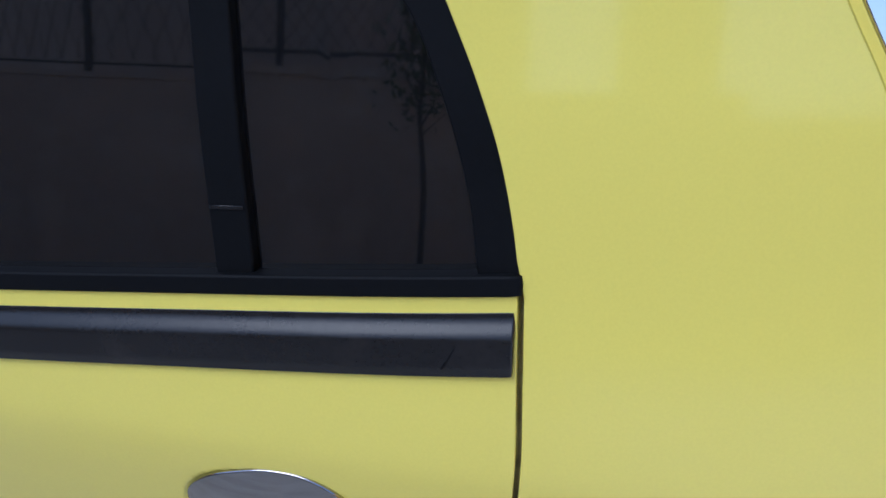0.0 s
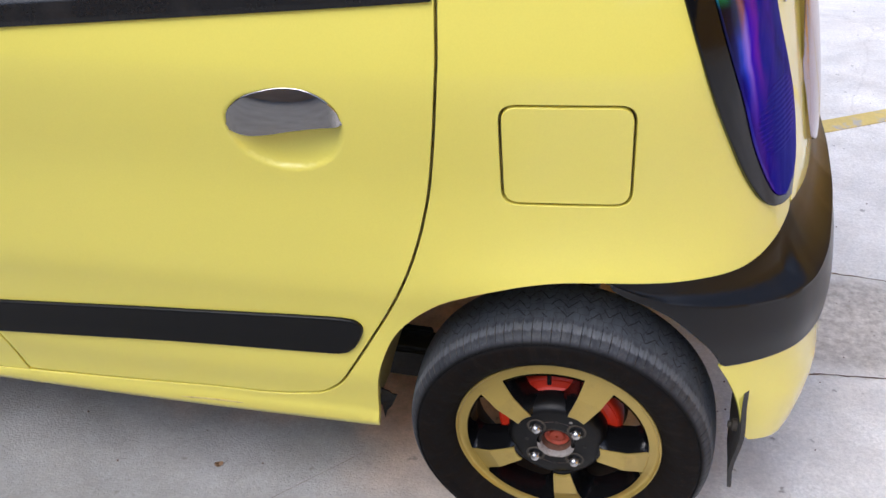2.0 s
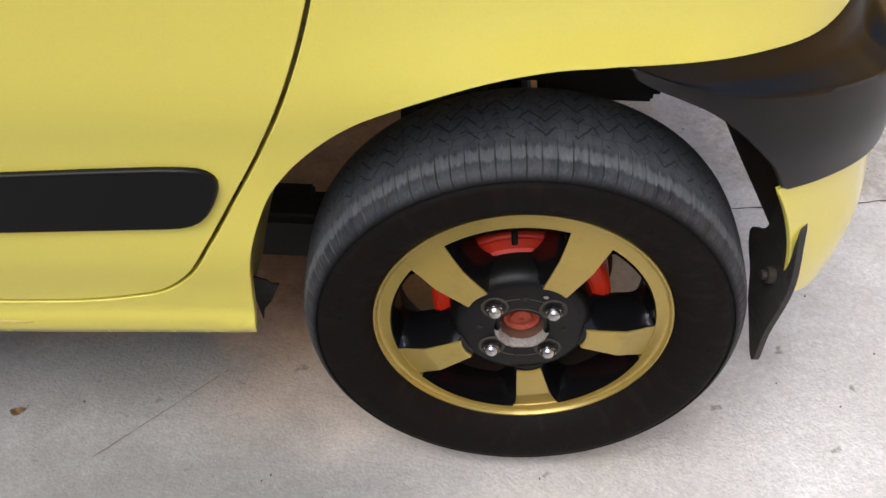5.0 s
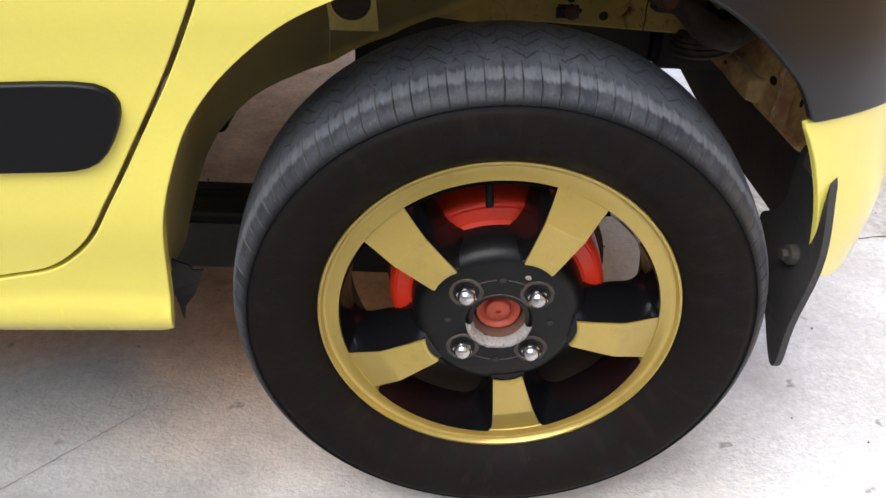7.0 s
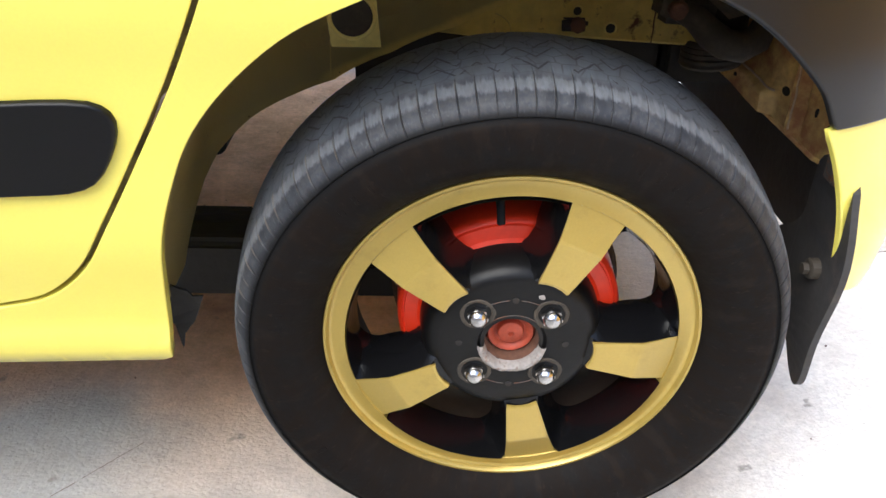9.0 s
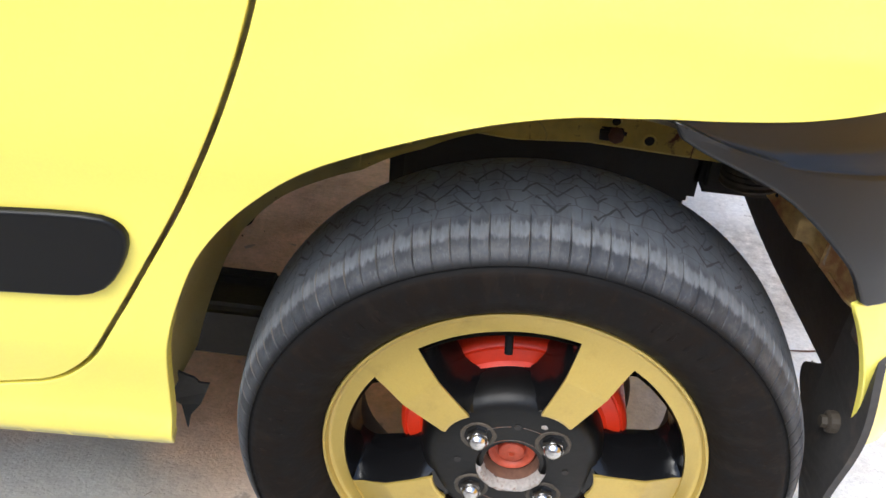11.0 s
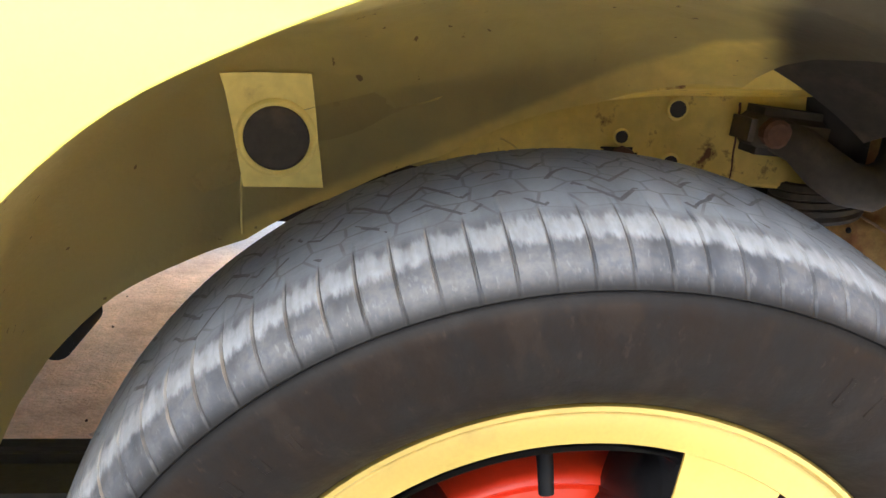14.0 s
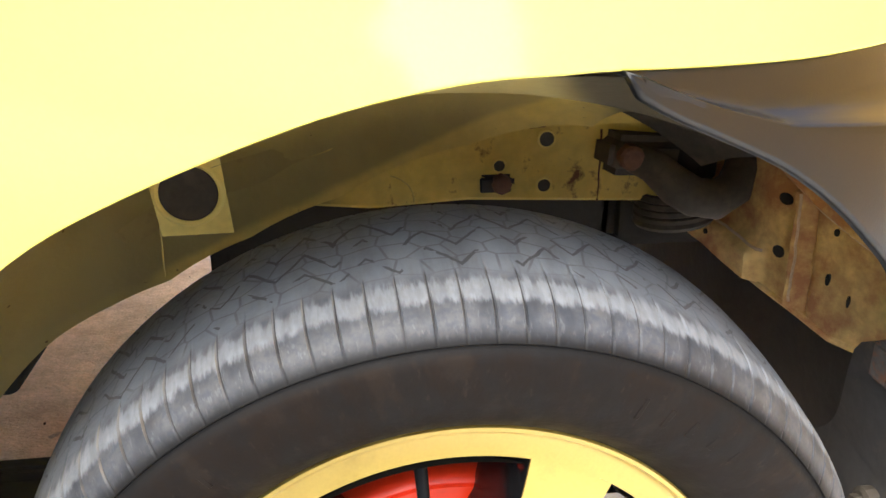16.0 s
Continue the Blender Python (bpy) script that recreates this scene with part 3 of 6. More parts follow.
def curve(xs, ys, x):
    """Smooth curve through given points."""
    xs, ys, x = np.asarray(xs, float), np.asarray(ys, float), np.asarray(x, float)
    h = np.diff(xs)
    d = np.diff(ys) / h
    m = np.empty_like(ys)
    m[1:-1] = (d[:-1] * h[1:] + d[1:] * h[:-1]) / (h[:-1] + h[1:])
    m[0], m[-1] = d[0], d[-1]
    i = np.clip(np.searchsorted(xs, x) - 1, 0, len(h) - 1)
    t = (x - xs[i]) / h[i]
    r = (1 + 2 * t) * (1 - t) ** 2 * ys[i] + t * (1 - t) ** 2 * h[i] * m[i] + t * t * (3 - 2 * t) * ys[i + 1] + t * t * (t - 1) * h[i] * m[i + 1]
    r = np.where(x < xs[0], ys[0] + m[0] * (x - xs[0]), r)
    return np.where(x > xs[-1], ys[-1] + m[-1] * (x - xs[-1]), r)


def lengths(pts, zero):
    out = [0.0]
    for a, b in zip(pts, pts[1:]):
        out.append(out[-1] + math.hypot(b[0] - a[0], b[1] - a[1]))
    return [v - out[zero[0]] + zero[1] for v in out]


# The body's plan at door-handle height, from the front along the side and round the rear corner to the middle
MIDDLE = 0.70
PLAN = [(-3, -.10), (-1.6, -.095), (-1.0, -.085), (-.5, -.066), (-.2, -.048), (0, -.023), (.09, -.007), (.17, .016), (.235, .05), (.285, .10), (.318, .16), (.345, .24), (.370, .36), (.385, .52), (.392, .74)]
PS = lengths(PLAN, (5, 0.0))
PX, PY = zip(*PLAN)
# How far the side stands in (+) or out (-) at each height
SIDE_Z = [.20, .235, .25, .265, .28, .30, .33, .40, .50, .56, .60, .70, .80, .907, .955, .985, 1.02, 1.08, 1.13, 1.30, 1.45, 1.53]
SIDE_Y = [.135, .098, .072, .056, .050, .053, .050, .036, .029, .021, .013, .006, 0, -.015, -.0205, -.0215, -.0172, -.0062, .0045, .037, .08, .13]


def skin(s, z):
    x, y = curve(PS, PX, s), curve(PS, PY, s)
    w = 1 / (1 + np.exp((s - .25) / .045))
    flare = -.024 * np.exp(-((z - .62) / .07) ** 2) / (1 + np.exp(-(s + .12) / .05)) * w
    return np.array([x - (1 - w) * .24 * (z - .75), y + w * curve(SIDE_Z, SIDE_Y, z) + flare, z + 0 * x])


BUMPER = [(-.2, -.045), (.02, -.032), (.12, -.027), (.22, -.012), (.303, .024), (.367, .076), (.409, .150), (.435, .265), (.448, .42), (.453, .72)]
BS = lengths(BUMPER, (1, 0.02))
BX, BY = zip(*BUMPER)
BUMP_Z = [.28, .30, .338, .40, .46, .52, .56, .60, .63, .65, .69]
BUMP_O = [-.020, -.012, -.005, 0, 0, 0, 0, -.006, -.012, -.018, -.026]


def bumper_skin(s, z):
    h = 1e-3
    x, y = curve(BS, BX, s), curve(BS, BY, s)
    dx, dy = curve(BS, BX, s + h) - curve(BS, BX, s - h), curve(BS, BY, s + h) - curve(BS, BY, s - h)
    ln = np.hypot(dx, dy)
    o = curve(BUMP_Z, BUMP_O, z) / (1 + np.exp(-(s - .10) / .03))
    return np.array([x + dy / ln * o, y - dx / ln * o, z + 0 * x])


def normal_of(fn, s, z):
    h = 1e-3
    n = np.cross((fn(s + h, z) - fn(s - h, z)).T, (fn(s, z + h) - fn(s, z - h)).T)
    return (n / np.linalg.norm(n, axis=1, keepdims=True)).T


def raised(fn, by):
    """fn moved out along its normal by a height, or by a function of (s, z)."""
    def out(s, z):
        return fn(s, z) + normal_of(fn, s, z) * (by(s, z) if callable(by) else by)
    return out


def rounded(pts, times=2):
    """Corner cutting of a closed outline."""
    for _ in range(times):
        q = []
        for a, b in zip(pts, pts[1:] + pts[:1]):
            q += [(a[0] * .75 + b[0] * .25, a[1] * .75 + b[1] * .25), (a[0] * .25 + b[0] * .75, a[1] * .25 + b[1] * .75)]
        pts = q
    return pts


def fair(pts, step=0.012):
    """A smooth open curve through points, evenly spaced."""
    t = [0.0]
    for a, b in zip(pts, pts[1:]):
        t.append(t[-1] + math.hypot(b[0] - a[0], b[1] - a[1]))
    k = np.linspace(0, t[-1], max(2, int(t[-1] / step) + 1))
    return list(zip(curve(t, [p[0] for p in pts], k), curve(t, [p[1] for p in pts], k)))


def panel(name, outline, fn, material, parent=None, label="", step=0.022, fine=(), roll=0.0016, depth=0.014, holes=(), mirror=False):
    """A sheet cut to an outline in (s, z), laid on fn, with rolled edges. fine: (s0, s1, z0, z1, step) with a denser grid."""
    bm = bmesh.new()
    edges = []
    for loop in (outline, *holes):
        vs = [bm.verts.new((p[0], p[1], 0)) for p in loop]
        edges += [bm.edges.new((a, b)) for a, b in zip(vs, vs[1:] + vs[:1])]
    bmesh.ops.triangle_fill(bm, use_beauty=True, use_dissolve=False, edges=edges)
    S, Z = [p[0] for p in outline], [p[1] for p in outline]
    ls = list(np.arange(min(S) + step * .5, max(S), step))
    lz = list(np.arange(min(Z) + step * .5, max(Z), step))
    for s0, s1, z0, z1, st in fine:
        ls += list(np.arange(s0, s1, st))
        lz += list(np.arange(z0, z1, st))
    for v in ls:
        bmesh.ops.bisect_plane(bm, geom=bm.verts[:] + bm.edges[:] + bm.faces[:], dist=1e-5, plane_co=(v, 0, 0), plane_no=(1, 0, 0))
    for v in lz:
        bmesh.ops.bisect_plane(bm, geom=bm.verts[:] + bm.edges[:] + bm.faces[:], dist=1e-5, plane_co=(0, v, 0), plane_no=(0, 1, 0))
    bmesh.ops.remove_doubles(bm, verts=bm.verts, dist=2e-5)
    bm.verts.index_update()
    co = np.array([v.co[:2] for v in bm.verts])
    faces = []
    for f in bm.faces:
        ids = [v.index for v in f.verts]
        q = co[ids]
        area = sum(q[i][0] * q[(i + 1) % len(q)][1] - q[(i + 1) % len(q)][0] * q[i][1] for i in range(len(q)))
        faces.append(ids if area > 0 else ids[::-1])
    bm.free()
    P, N = fn(co[:, 0], co[:, 1]).T, normal_of(fn, co[:, 0], co[:, 1]).T
    seen = {(a, b) for f in faces for a, b in zip(f, f[1:] + f[:1])}
    rim = [(a, b) for a, b in seen if (b, a) not in seen]
    out = {}
    for a, b in rim:
        t = P[b] - P[a]
        ln = np.linalg.norm(t)
        if ln > 1e-9:
            for v in (a, b):
                out[v] = out.get(v, 0) + np.cross(t / ln, N[v])
    verts, norms = [list(p) for p in P], [list(n) for n in N]
    ring = {}
    for v, o in out.items():
        o = o / max(np.linalg.norm(o), 1e-9)
        ids = [v]
        for side, down, nn in ((.6, .2, N[v] + .7 * o), (1.0, 1.0, o), (1.0, depth / roll, o)):
            ids.append(len(verts))
            verts.append(list(P[v] + roll * (side * o - down * N[v])))
            norms.append(list(nn / np.linalg.norm(nn)))
        ring[v] = ids
    for a, b in rim:
        if a in ring and b in ring:
            for k in range(3):
                faces.append([b, a, ring[a][1], ring[b][1]] if k == 0 else [ring[b][k], ring[a][k], ring[a][k + 1], ring[b][k + 1]])
    if mirror:
        verts = [[x, 2 * MIDDLE - y, z] for x, y, z in verts]
        norms = [[x, -y, z] for x, y, z in norms]
        faces = [f[::-1] for f in faces]
    data = bpy.data.meshes.new(name)
    data.from_pydata(verts, [], faces)
    data.polygons.foreach_set("use_smooth", [True] * len(data.polygons))
    data.normals_split_custom_set_from_vertices(norms)
    return link(name, data, material, parent, label)


# ---------------------------------------------------------------- ground and surroundings
def ground():
    bm = bmesh.new()
    bmesh.ops.create_grid(bm, x_segments=60, y_segments=60, size=60)
    for v in bm.verts:
        d = max(abs(v.co.x), abs(v.co.y))
        if d > 8:
            v.co.z = -0.02 + 0.02 * noise.noise(v.co * 0.2)
        else:
            v.co.z = 0.0
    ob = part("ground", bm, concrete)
    return tagged(ob, "pale grey trowelled concrete yard with brown stains", "ground", kind="structure")


ground()


def floor_line():
    bm = bmesh.new()
    box(bm, (-0.35, -0.045, 0.0), (4.2, 0.045, 0.004), 0.0015, 1)
    ob = part("floor_marking", bm, line_paint)
    ob.matrix_world = pose(0.77, 2.105, 0.0005, 0, 0, 31.5)
    return tagged(ob, "worn yellow painted line on the concrete", "floor marking", kind="structure")


floor_line()


def joint():
    """A broken joint in the slab, edged with crumbs."""
    bm = bmesh.new()
    rng = random.Random(4)
    for x0, y0, slope in ((0.45, 0.622, .13), (0.52, 1.105, -.10)):
        pts = [(x0 + 0.02 * i, y0 + 0.003 * rng.uniform(-1, 1) + 0.02 * slope * i) for i in range(130)]
        wide = [0.0009 + 0.0016 * rng.random() * (rng.random() > .3) for _ in pts]
        for a, b, w0, w1 in zip(pts, pts[1:], wide, wide[1:]):
            bm.faces.new([bm.verts.new(p) for p in ((a[0], a[1] - w0, .0012), (b[0], b[1] - w1, .0012), (b[0], b[1] + w1, .0012), (a[0], a[1] + w0, .0012))])
    # a fine scored line in front of the wheel
    run = [(-.594 + .157 * k / 40, -.0135 + .172 * k / 40 + .0008 * rng.uniform(-1, 1)) for k in range(41)]
    for k, (a, b) in enumerate(zip(run, run[1:])):
        if k % 13 != 11:
            bm.faces.new([bm.verts.new(p) for p in ((a[0], a[1] - .0006, .0012), (b[0], b[1] - .0006, .0012), (b[0], b[1] + .0006, .0012), (a[0], a[1] + .0006, .0012))])
    bmesh.ops.remove_doubles(bm, verts=bm.verts, dist=1e-4)
    ob = part("slab_joint", bm, rust)
    return tagged(ob, "dark crumbling joint between concrete slabs", "joint", kind="structure")


joint()


def leaf(x, y, size, turn):
    bm = bmesh.new()
    n = 12
    ring = []
    for k in range(n):
        a = 2 * math.pi * k / n
        r = size * (1 + 0.25 * math.sin(3 * a + turn))
        ring.append(bm.verts.new((x + r * math.cos(a), y + 0.75 * r * math.sin(a), 0.003 + 0.003 * math.sin(2 * a))))
    mid = bm.verts.new((x, y, 0.002))
    for k in range(n):
        bm.faces.new((mid, ring[k], ring[(k + 1) % n]))
    bmesh.ops.solidify(bm, geom=bm.faces[:], thickness=0.001)
    ob = part("dry_leaf", bm, leaf_mat)
    return tagged(ob, "small dry brown leaf lying on the concrete", "leaf", "leaves on the yard")


leaf(-0.735, 0.061, 0.010, 0.3)


def crumbs():
    """Grit and small stones scattered over the slab."""
    rng = random.Random(11)
    bm = bmesh.new()
    for _ in range(420):
        x, y = rng.uniform(-1.6, 2.2), rng.uniform(-0.5, 2.6)
        r = rng.choice((0.0012, 0.0016, 0.0022, 0.003))
        m = pose(x, y, r * 0.4, rng.uniform(0, 90), rng.uniform(0, 90), rng.uniform(0, 360)) @ Matrix.Diagonal((1, rng.uniform(.6, 1), .7, 1))
        bmesh.ops.create_icosphere(bm, subdivisions=1, radius=r, matrix=m)
    ob = part("grit", bm, rust)
    return tagged(ob, "scattered brown grit on the concrete", "grit", kind="stuff")


crumbs()


def surroundings():
    """Boundary wall with iron fence behind the walker, and orange building beyond the car's tail."""
    bm = bmesh.new()
    box(bm, (-9, -5.3, -0.05), (1.6, -5.0, 1.75), 0.01)
    box(bm, (-9, -5.33, 1.75), (1.6, -4.97, 1.83), 0.01)
    box(bm, (1.6, -5.3, -0.05), (3.4, -5.0, 1.5), 0.01)
    tagged(part("boundary_wall", bm, wall_mat), "weathered grey-brown boundary wall with coping", "wall", kind="structure")
    fence = tagged(new("iron_fence"), "dark iron fence with mesh and razor wire on the wall", "fence")
    for i in range(6):
        bm = bmesh.new()
        box(bm, (-7 + 1.5 * i, -5.18, 1.83), (-6.95 + 1.5 * i, -5.13, 3.0), 0.004)
        part("post", bm, iron, fence)
    for z in (1.95, 2.95):
        bm = bmesh.new()
        box(bm, (-7, -5.17, z), (1.6, -5.14, z + .03), 0.003)
        part("rail", bm, iron, fence)
    bm = bmesh.new()
    for i in range(51):
        for sgn in (-1, 1):
            x = -7 + 0.15 * i
            tube(bm, [(x, -5.155, 1.97), (x + sgn * 0.97, -5.155, 2.94)], 0.003, 4, False)
    part("wire_mesh", bm, iron, fence)
    bm = bmesh.new()
    pts = [(-7 + 8.6 * i / 780, -5.155 + 0.24 * math.cos(i * .36), 3.2 + 0.24 * math.sin(i * .36)) for i in range(780)]
    tube(bm, pts, 0.006, 5)
    part("razor_wire", bm, iron, fence)
    bm = bmesh.new()
    box(bm, (-12, -14, -0.05), (-3.2, -9, 5.0), 0.02)
    tagged(part("neighbour_building", bm, wall_mat), "tall grey building behind the fence", "building", kind="structure")
    bm = bmesh.new()
    box(bm, (-3.2, -13, -0.05), (-.25, -8.5, 3.9), 0.02)
    box(bm, (-3.5, -13.3, 3.9), (-.05, -8.2, 4.05), 0.02)
    tagged(part("low_building", bm, wall_mat), "low brown building behind the fence", "building", kind="structure")
    # unseen block, added to part the sky's reflection in the side panel
    bm = bmesh.new()
    box(bm, (1.2, -10.5, -0.05), (2.3, -8.5, 6.5), 0.02)
    tagged(part("reflection_block", bm, wall_mat), "unseen narrow brown block added to part the sky's reflection", "building", kind="structure")
    bm = bmesh.new()
    roof = [(-12.5, -.05), (15.0, -.05), (15.0, 8.0), (3.2, 8.0), (3.2, 6.2), (-9.5, 6.2), (-12.5, 4.6)]
    near = [bm.verts.new((7.2, y, z)) for y, z in roof]
    far = [bm.verts.new((7.5, y, z)) for y, z in roof]
    bm.faces.new(near), bm.faces.new(far[::-1])
    for k in range(7):
        bm.faces.new((near[k], far[k], far[(k + 1) % 7], near[(k + 1) % 7]))
    bmesh.ops.recalc_face_normals(bm, faces=bm.faces[:])
    wall = tagged(part("orange_wall", bm, orange), "orange rendered building wall with small windows", "wall", kind="structure")
    for y, z in ((-5.2, 3.2), (-4.1, 2.4), (-1.0, 2.8)):
        bm = bmesh.new()
        box(bm, (7.17, y, z), (7.205, y + .5, z + .9), .008)
        window = part("window", bm, gloss_black, wall, "small dark window")
        bm = bmesh.new()
        box(bm, (7.15, y - .05, z - .06), (7.21, y + .55, z), .008)
        part("sill", bm, pale_render, window, "pale window sill")
    bm = bmesh.new()
    box(bm, (6.6, 1.6, -.05), (7.19, 3.4, 2.1), .02)
    tagged(part("pale_wall", bm, pale_render), "low pale grey rendered wall across the yard", "wall", kind="structure")
    # unseen blue panel, added only to give the rear glass its low blue reflection
    bm = bmesh.new()
    along = Matrix.Translation((3.4, -5.15, 0)) @ Matrix.Rotation(radians(-37), 4, "Z")
    box(bm, (0, -.03, .06), (2.8, .03, 2.05), .01, 2, along)
    for k in range(9):
        box(bm, (.1 + .32 * k, .03, .1), (.16 + .32 * k, .05, 2.0), .005, 1, along)
    box(bm, (-.02, -.05, -.05), (.08, .05, 2.1), .005, 1, along)
    box(bm, (2.74, -.05, -.05), (2.84, .05, 2.1), .005, 1, along)
    tagged(part("blue_panel", bm, panel_blue), "unseen blue ribbed panel added for the blue reflection in the rear window", "gate", kind="structure")
    # unseen wall, added to hold back sky light from the car's nose end
    bm = bmesh.new()
    box(bm, (-7.2, -7, -0.05), (-6.8, 9, 4.0), 0.02)
    tagged(part("sky_block", bm, wall_mat), "unseen tall wall added to block sky light beside the yard", "building", kind="structure")
    shrub = tagged(new("shrub"), "small leafy shrub by the wall", "shrub")
    shrub.location = (-1.1, -4.75, 0)
    bm = bmesh.new()
    rng = random.Random(5)
    tube(bm, [(0, 0, 0), (0.03, 0, .7), (-.02, 0.02, 1.5), (.02, 0, 2.1)], [.03, .026, .02, .012], 8)
    for k in range(7):
        a = k * 0.9
        tube(bm, [(0, 0, 1.2 + k * .12), (.2 * math.cos(a), .12 * math.sin(a), 1.45 + k * .13)], [.01, .004], 6)
    part("trunk", bm, iron, shrub)
    bm = bmesh.new()
    for _ in range(420):
        c = Vector((rng.gauss(0, .17), rng.gauss(0, .13), rng.gauss(2.0, .30)))
        u = Vector((rng.gauss(0, 1), rng.gauss(0, 1), rng.gauss(0, 1))).normalized()
        w = u.orthogonal().normalized()
        k = rng.uniform(.03, .055)
        bm.faces.new([bm.verts.new(c + k * q) for q in (u, .45 * w, -u, -.45 * w)])
    part("crown", bm, leafy, shrub)


surroundings()

# ---------------------------------------------------------------- the car
car = tagged(new("car"), "small yellow hatchback with black trim parked on concrete", "car")
car.location = (0, 0, 0)

SHUT = [(-.186, 1.142), (-.184, 1.07), (-.183, 1.0), (-.187, .943), (-.195, .87), (-.207, .79), (-.226, .71), (-.251, .637), (-.287, .559), (-.326, .488), (-.36, .428), (-.396, .372), (-.429, .346), (-.468, .336)]
SILL = [(-.657, .325), (-.852, .314), (-1.040, .306)]
PILLAR = [(-1.0435, .307), (-1.056, .3736), (-1.0715, .4477), (-1.0775, .494), (-1.070, .5235), (-1.062, .582), (-1.056, .65), (-1.052, .8), (-1.052, .95), (-1.052, 1.072)]
GAP = 0.0075


def shifted(pts, by):
    """An open line moved to its left by a distance."""
    out = []
    for i, p in enumerate(pts):
        a, b = pts[max(i - 1, 0)], pts[min(i + 1, len(pts) - 1)]
        d = math.hypot(b[0] - a[0], b[1] - a[1])
        out.append((p[0] - by * (b[1] - a[1]) / d, p[1] + by * (b[0] - a[0]) / d))
    return out


def belt(s):
    return 1.142 + 0.081 * (s + .186)


# Dish under the door handle
def dish(s, z):
    u, v = (s + .403) / .090, (z - .900) / np.where(z > .900, .060, .074)
    q = np.clip(1 - (u * u + v * v), 0, 1)
    return -.017 * q * (2 - q) * np.clip(q * 6, 0, 1)


def rivet(parent, s, z):
    p = raised(skin, .007)(np.array([s]), np.array([z]))[:, 0]
    bm = bmesh.new()
    bmesh.ops.create_uvsphere(bm, u_segments=12, v_segments=8, radius=.0032, matrix=Matrix.Translation(p) @ Matrix.Diagonal((1, .6, 1, 1)))
    part("rivet", bm, nut_metal, parent, "small silver rivet", smooth=True)


def rear_door():
    edge = fair(SHUT + SILL)
    line = edge + fair(PILLAR)[1:] + [(s, belt(s) + .007) for s in np.linspace(-1.04, -.20, 30)]
    door = panel("rear_door", line, raised(skin, dish), paint, car, "yellow rear passenger door", fine=[(-.50, -.31, .81, .97, .0045)])
    # handle
    top = fair([(-.316, .911), (-.321, .931), (-.336, .948), (-.361, .960), (-.392, .9625), (-.424, .957), (-.458, .944), (-.481, .921), (-.487, .902)], .006)
    low = fair([(-.484, .894), (-.461, .889), (-.427, .893), (-.387, .902), (-.349, .908), (-.322, .909)], .006)
    def bulge(s, z):
        u, v = (s + .4015) / .0845, (z - .905) / .06
        return .001 + .0095 * np.sqrt(np.clip(1 - u * u, 0, 1)) * np.sin(np.clip((.966 - z) / .070, 0, 1) * math.pi * .62)
    panel("door_handle", top + low, raised(skin, bulge), handle_metal, door, "chrome half-moon pull handle", step=.006, roll=.002, depth=.010)
    # side moulding: lower edge slopes with the sill
    ml = [(-1.060, .4185), (-1.059, .4185), (-1.03, .4215), (-.795, .440), (-.657, .449), (-.40, .458), (-.372, .4605), (-.355, .470), (-.340, .495), (-.333, .517), (-.337, .529), (-.352, .535), (-.40, .5345), (-.643, .5195), (-.767, .511), (-1.03, .489), (-1.073, .4855), (-1.0745, .485)]
    panel("side_moulding", rounded(ml, 1), raised(skin, .007), plastic, door, "black rubbing strip", roll=.004, depth=.012, step=.03)
    rivet(door, -1.0539, .4492)
    # black belt strip
    def bstrip(s, z):
        v = (z - (1.1045 + .0845 * (s + .186))) / .0245
        w = np.clip((v - .30) / .66, 0, 1)
        return .0075 - .0070 * w * w * (3 - 2 * w) * .6 - .0028 * w - .002 * np.clip((-v - .6) / .25, 0, 1)
    st = [(s, 1.0832 + .0835 * (s + .186)) for s in np.linspace(-1.05, -.1875, 24)] + [(s, 1.1298 + .086 * (s + .186)) for s in np.linspace(-.1875, -1.05, 24)]
    panel("belt_strip", st, raised(skin, bstrip), strip_mat, door, "scuffed black plastic belt strip", step=.006, fine=[(-.19, -.188, 1.03, 1.136, .0025)], roll=.002, depth=.012)
    for line in ([(-.2288, 1.1022), (-.2302, 1.1010), (-.2356, 1.0902), (-.2385, 1.0845), (-.2398, 1.0842), (-.2372, 1.0898), (-.2340, 1.0935)], [(-.2436, 1.0890), (-.2450, 1.0892), (-.2452, 1.0880), (-.2438, 1.0878)]):
        panel("scratch", line, raised(skin, lambda s, z: bstrip(s, z) + .0004), seal, door, "short black scuff on the belt strip", step=.004, roll=.0003, depth=.001)
    return door


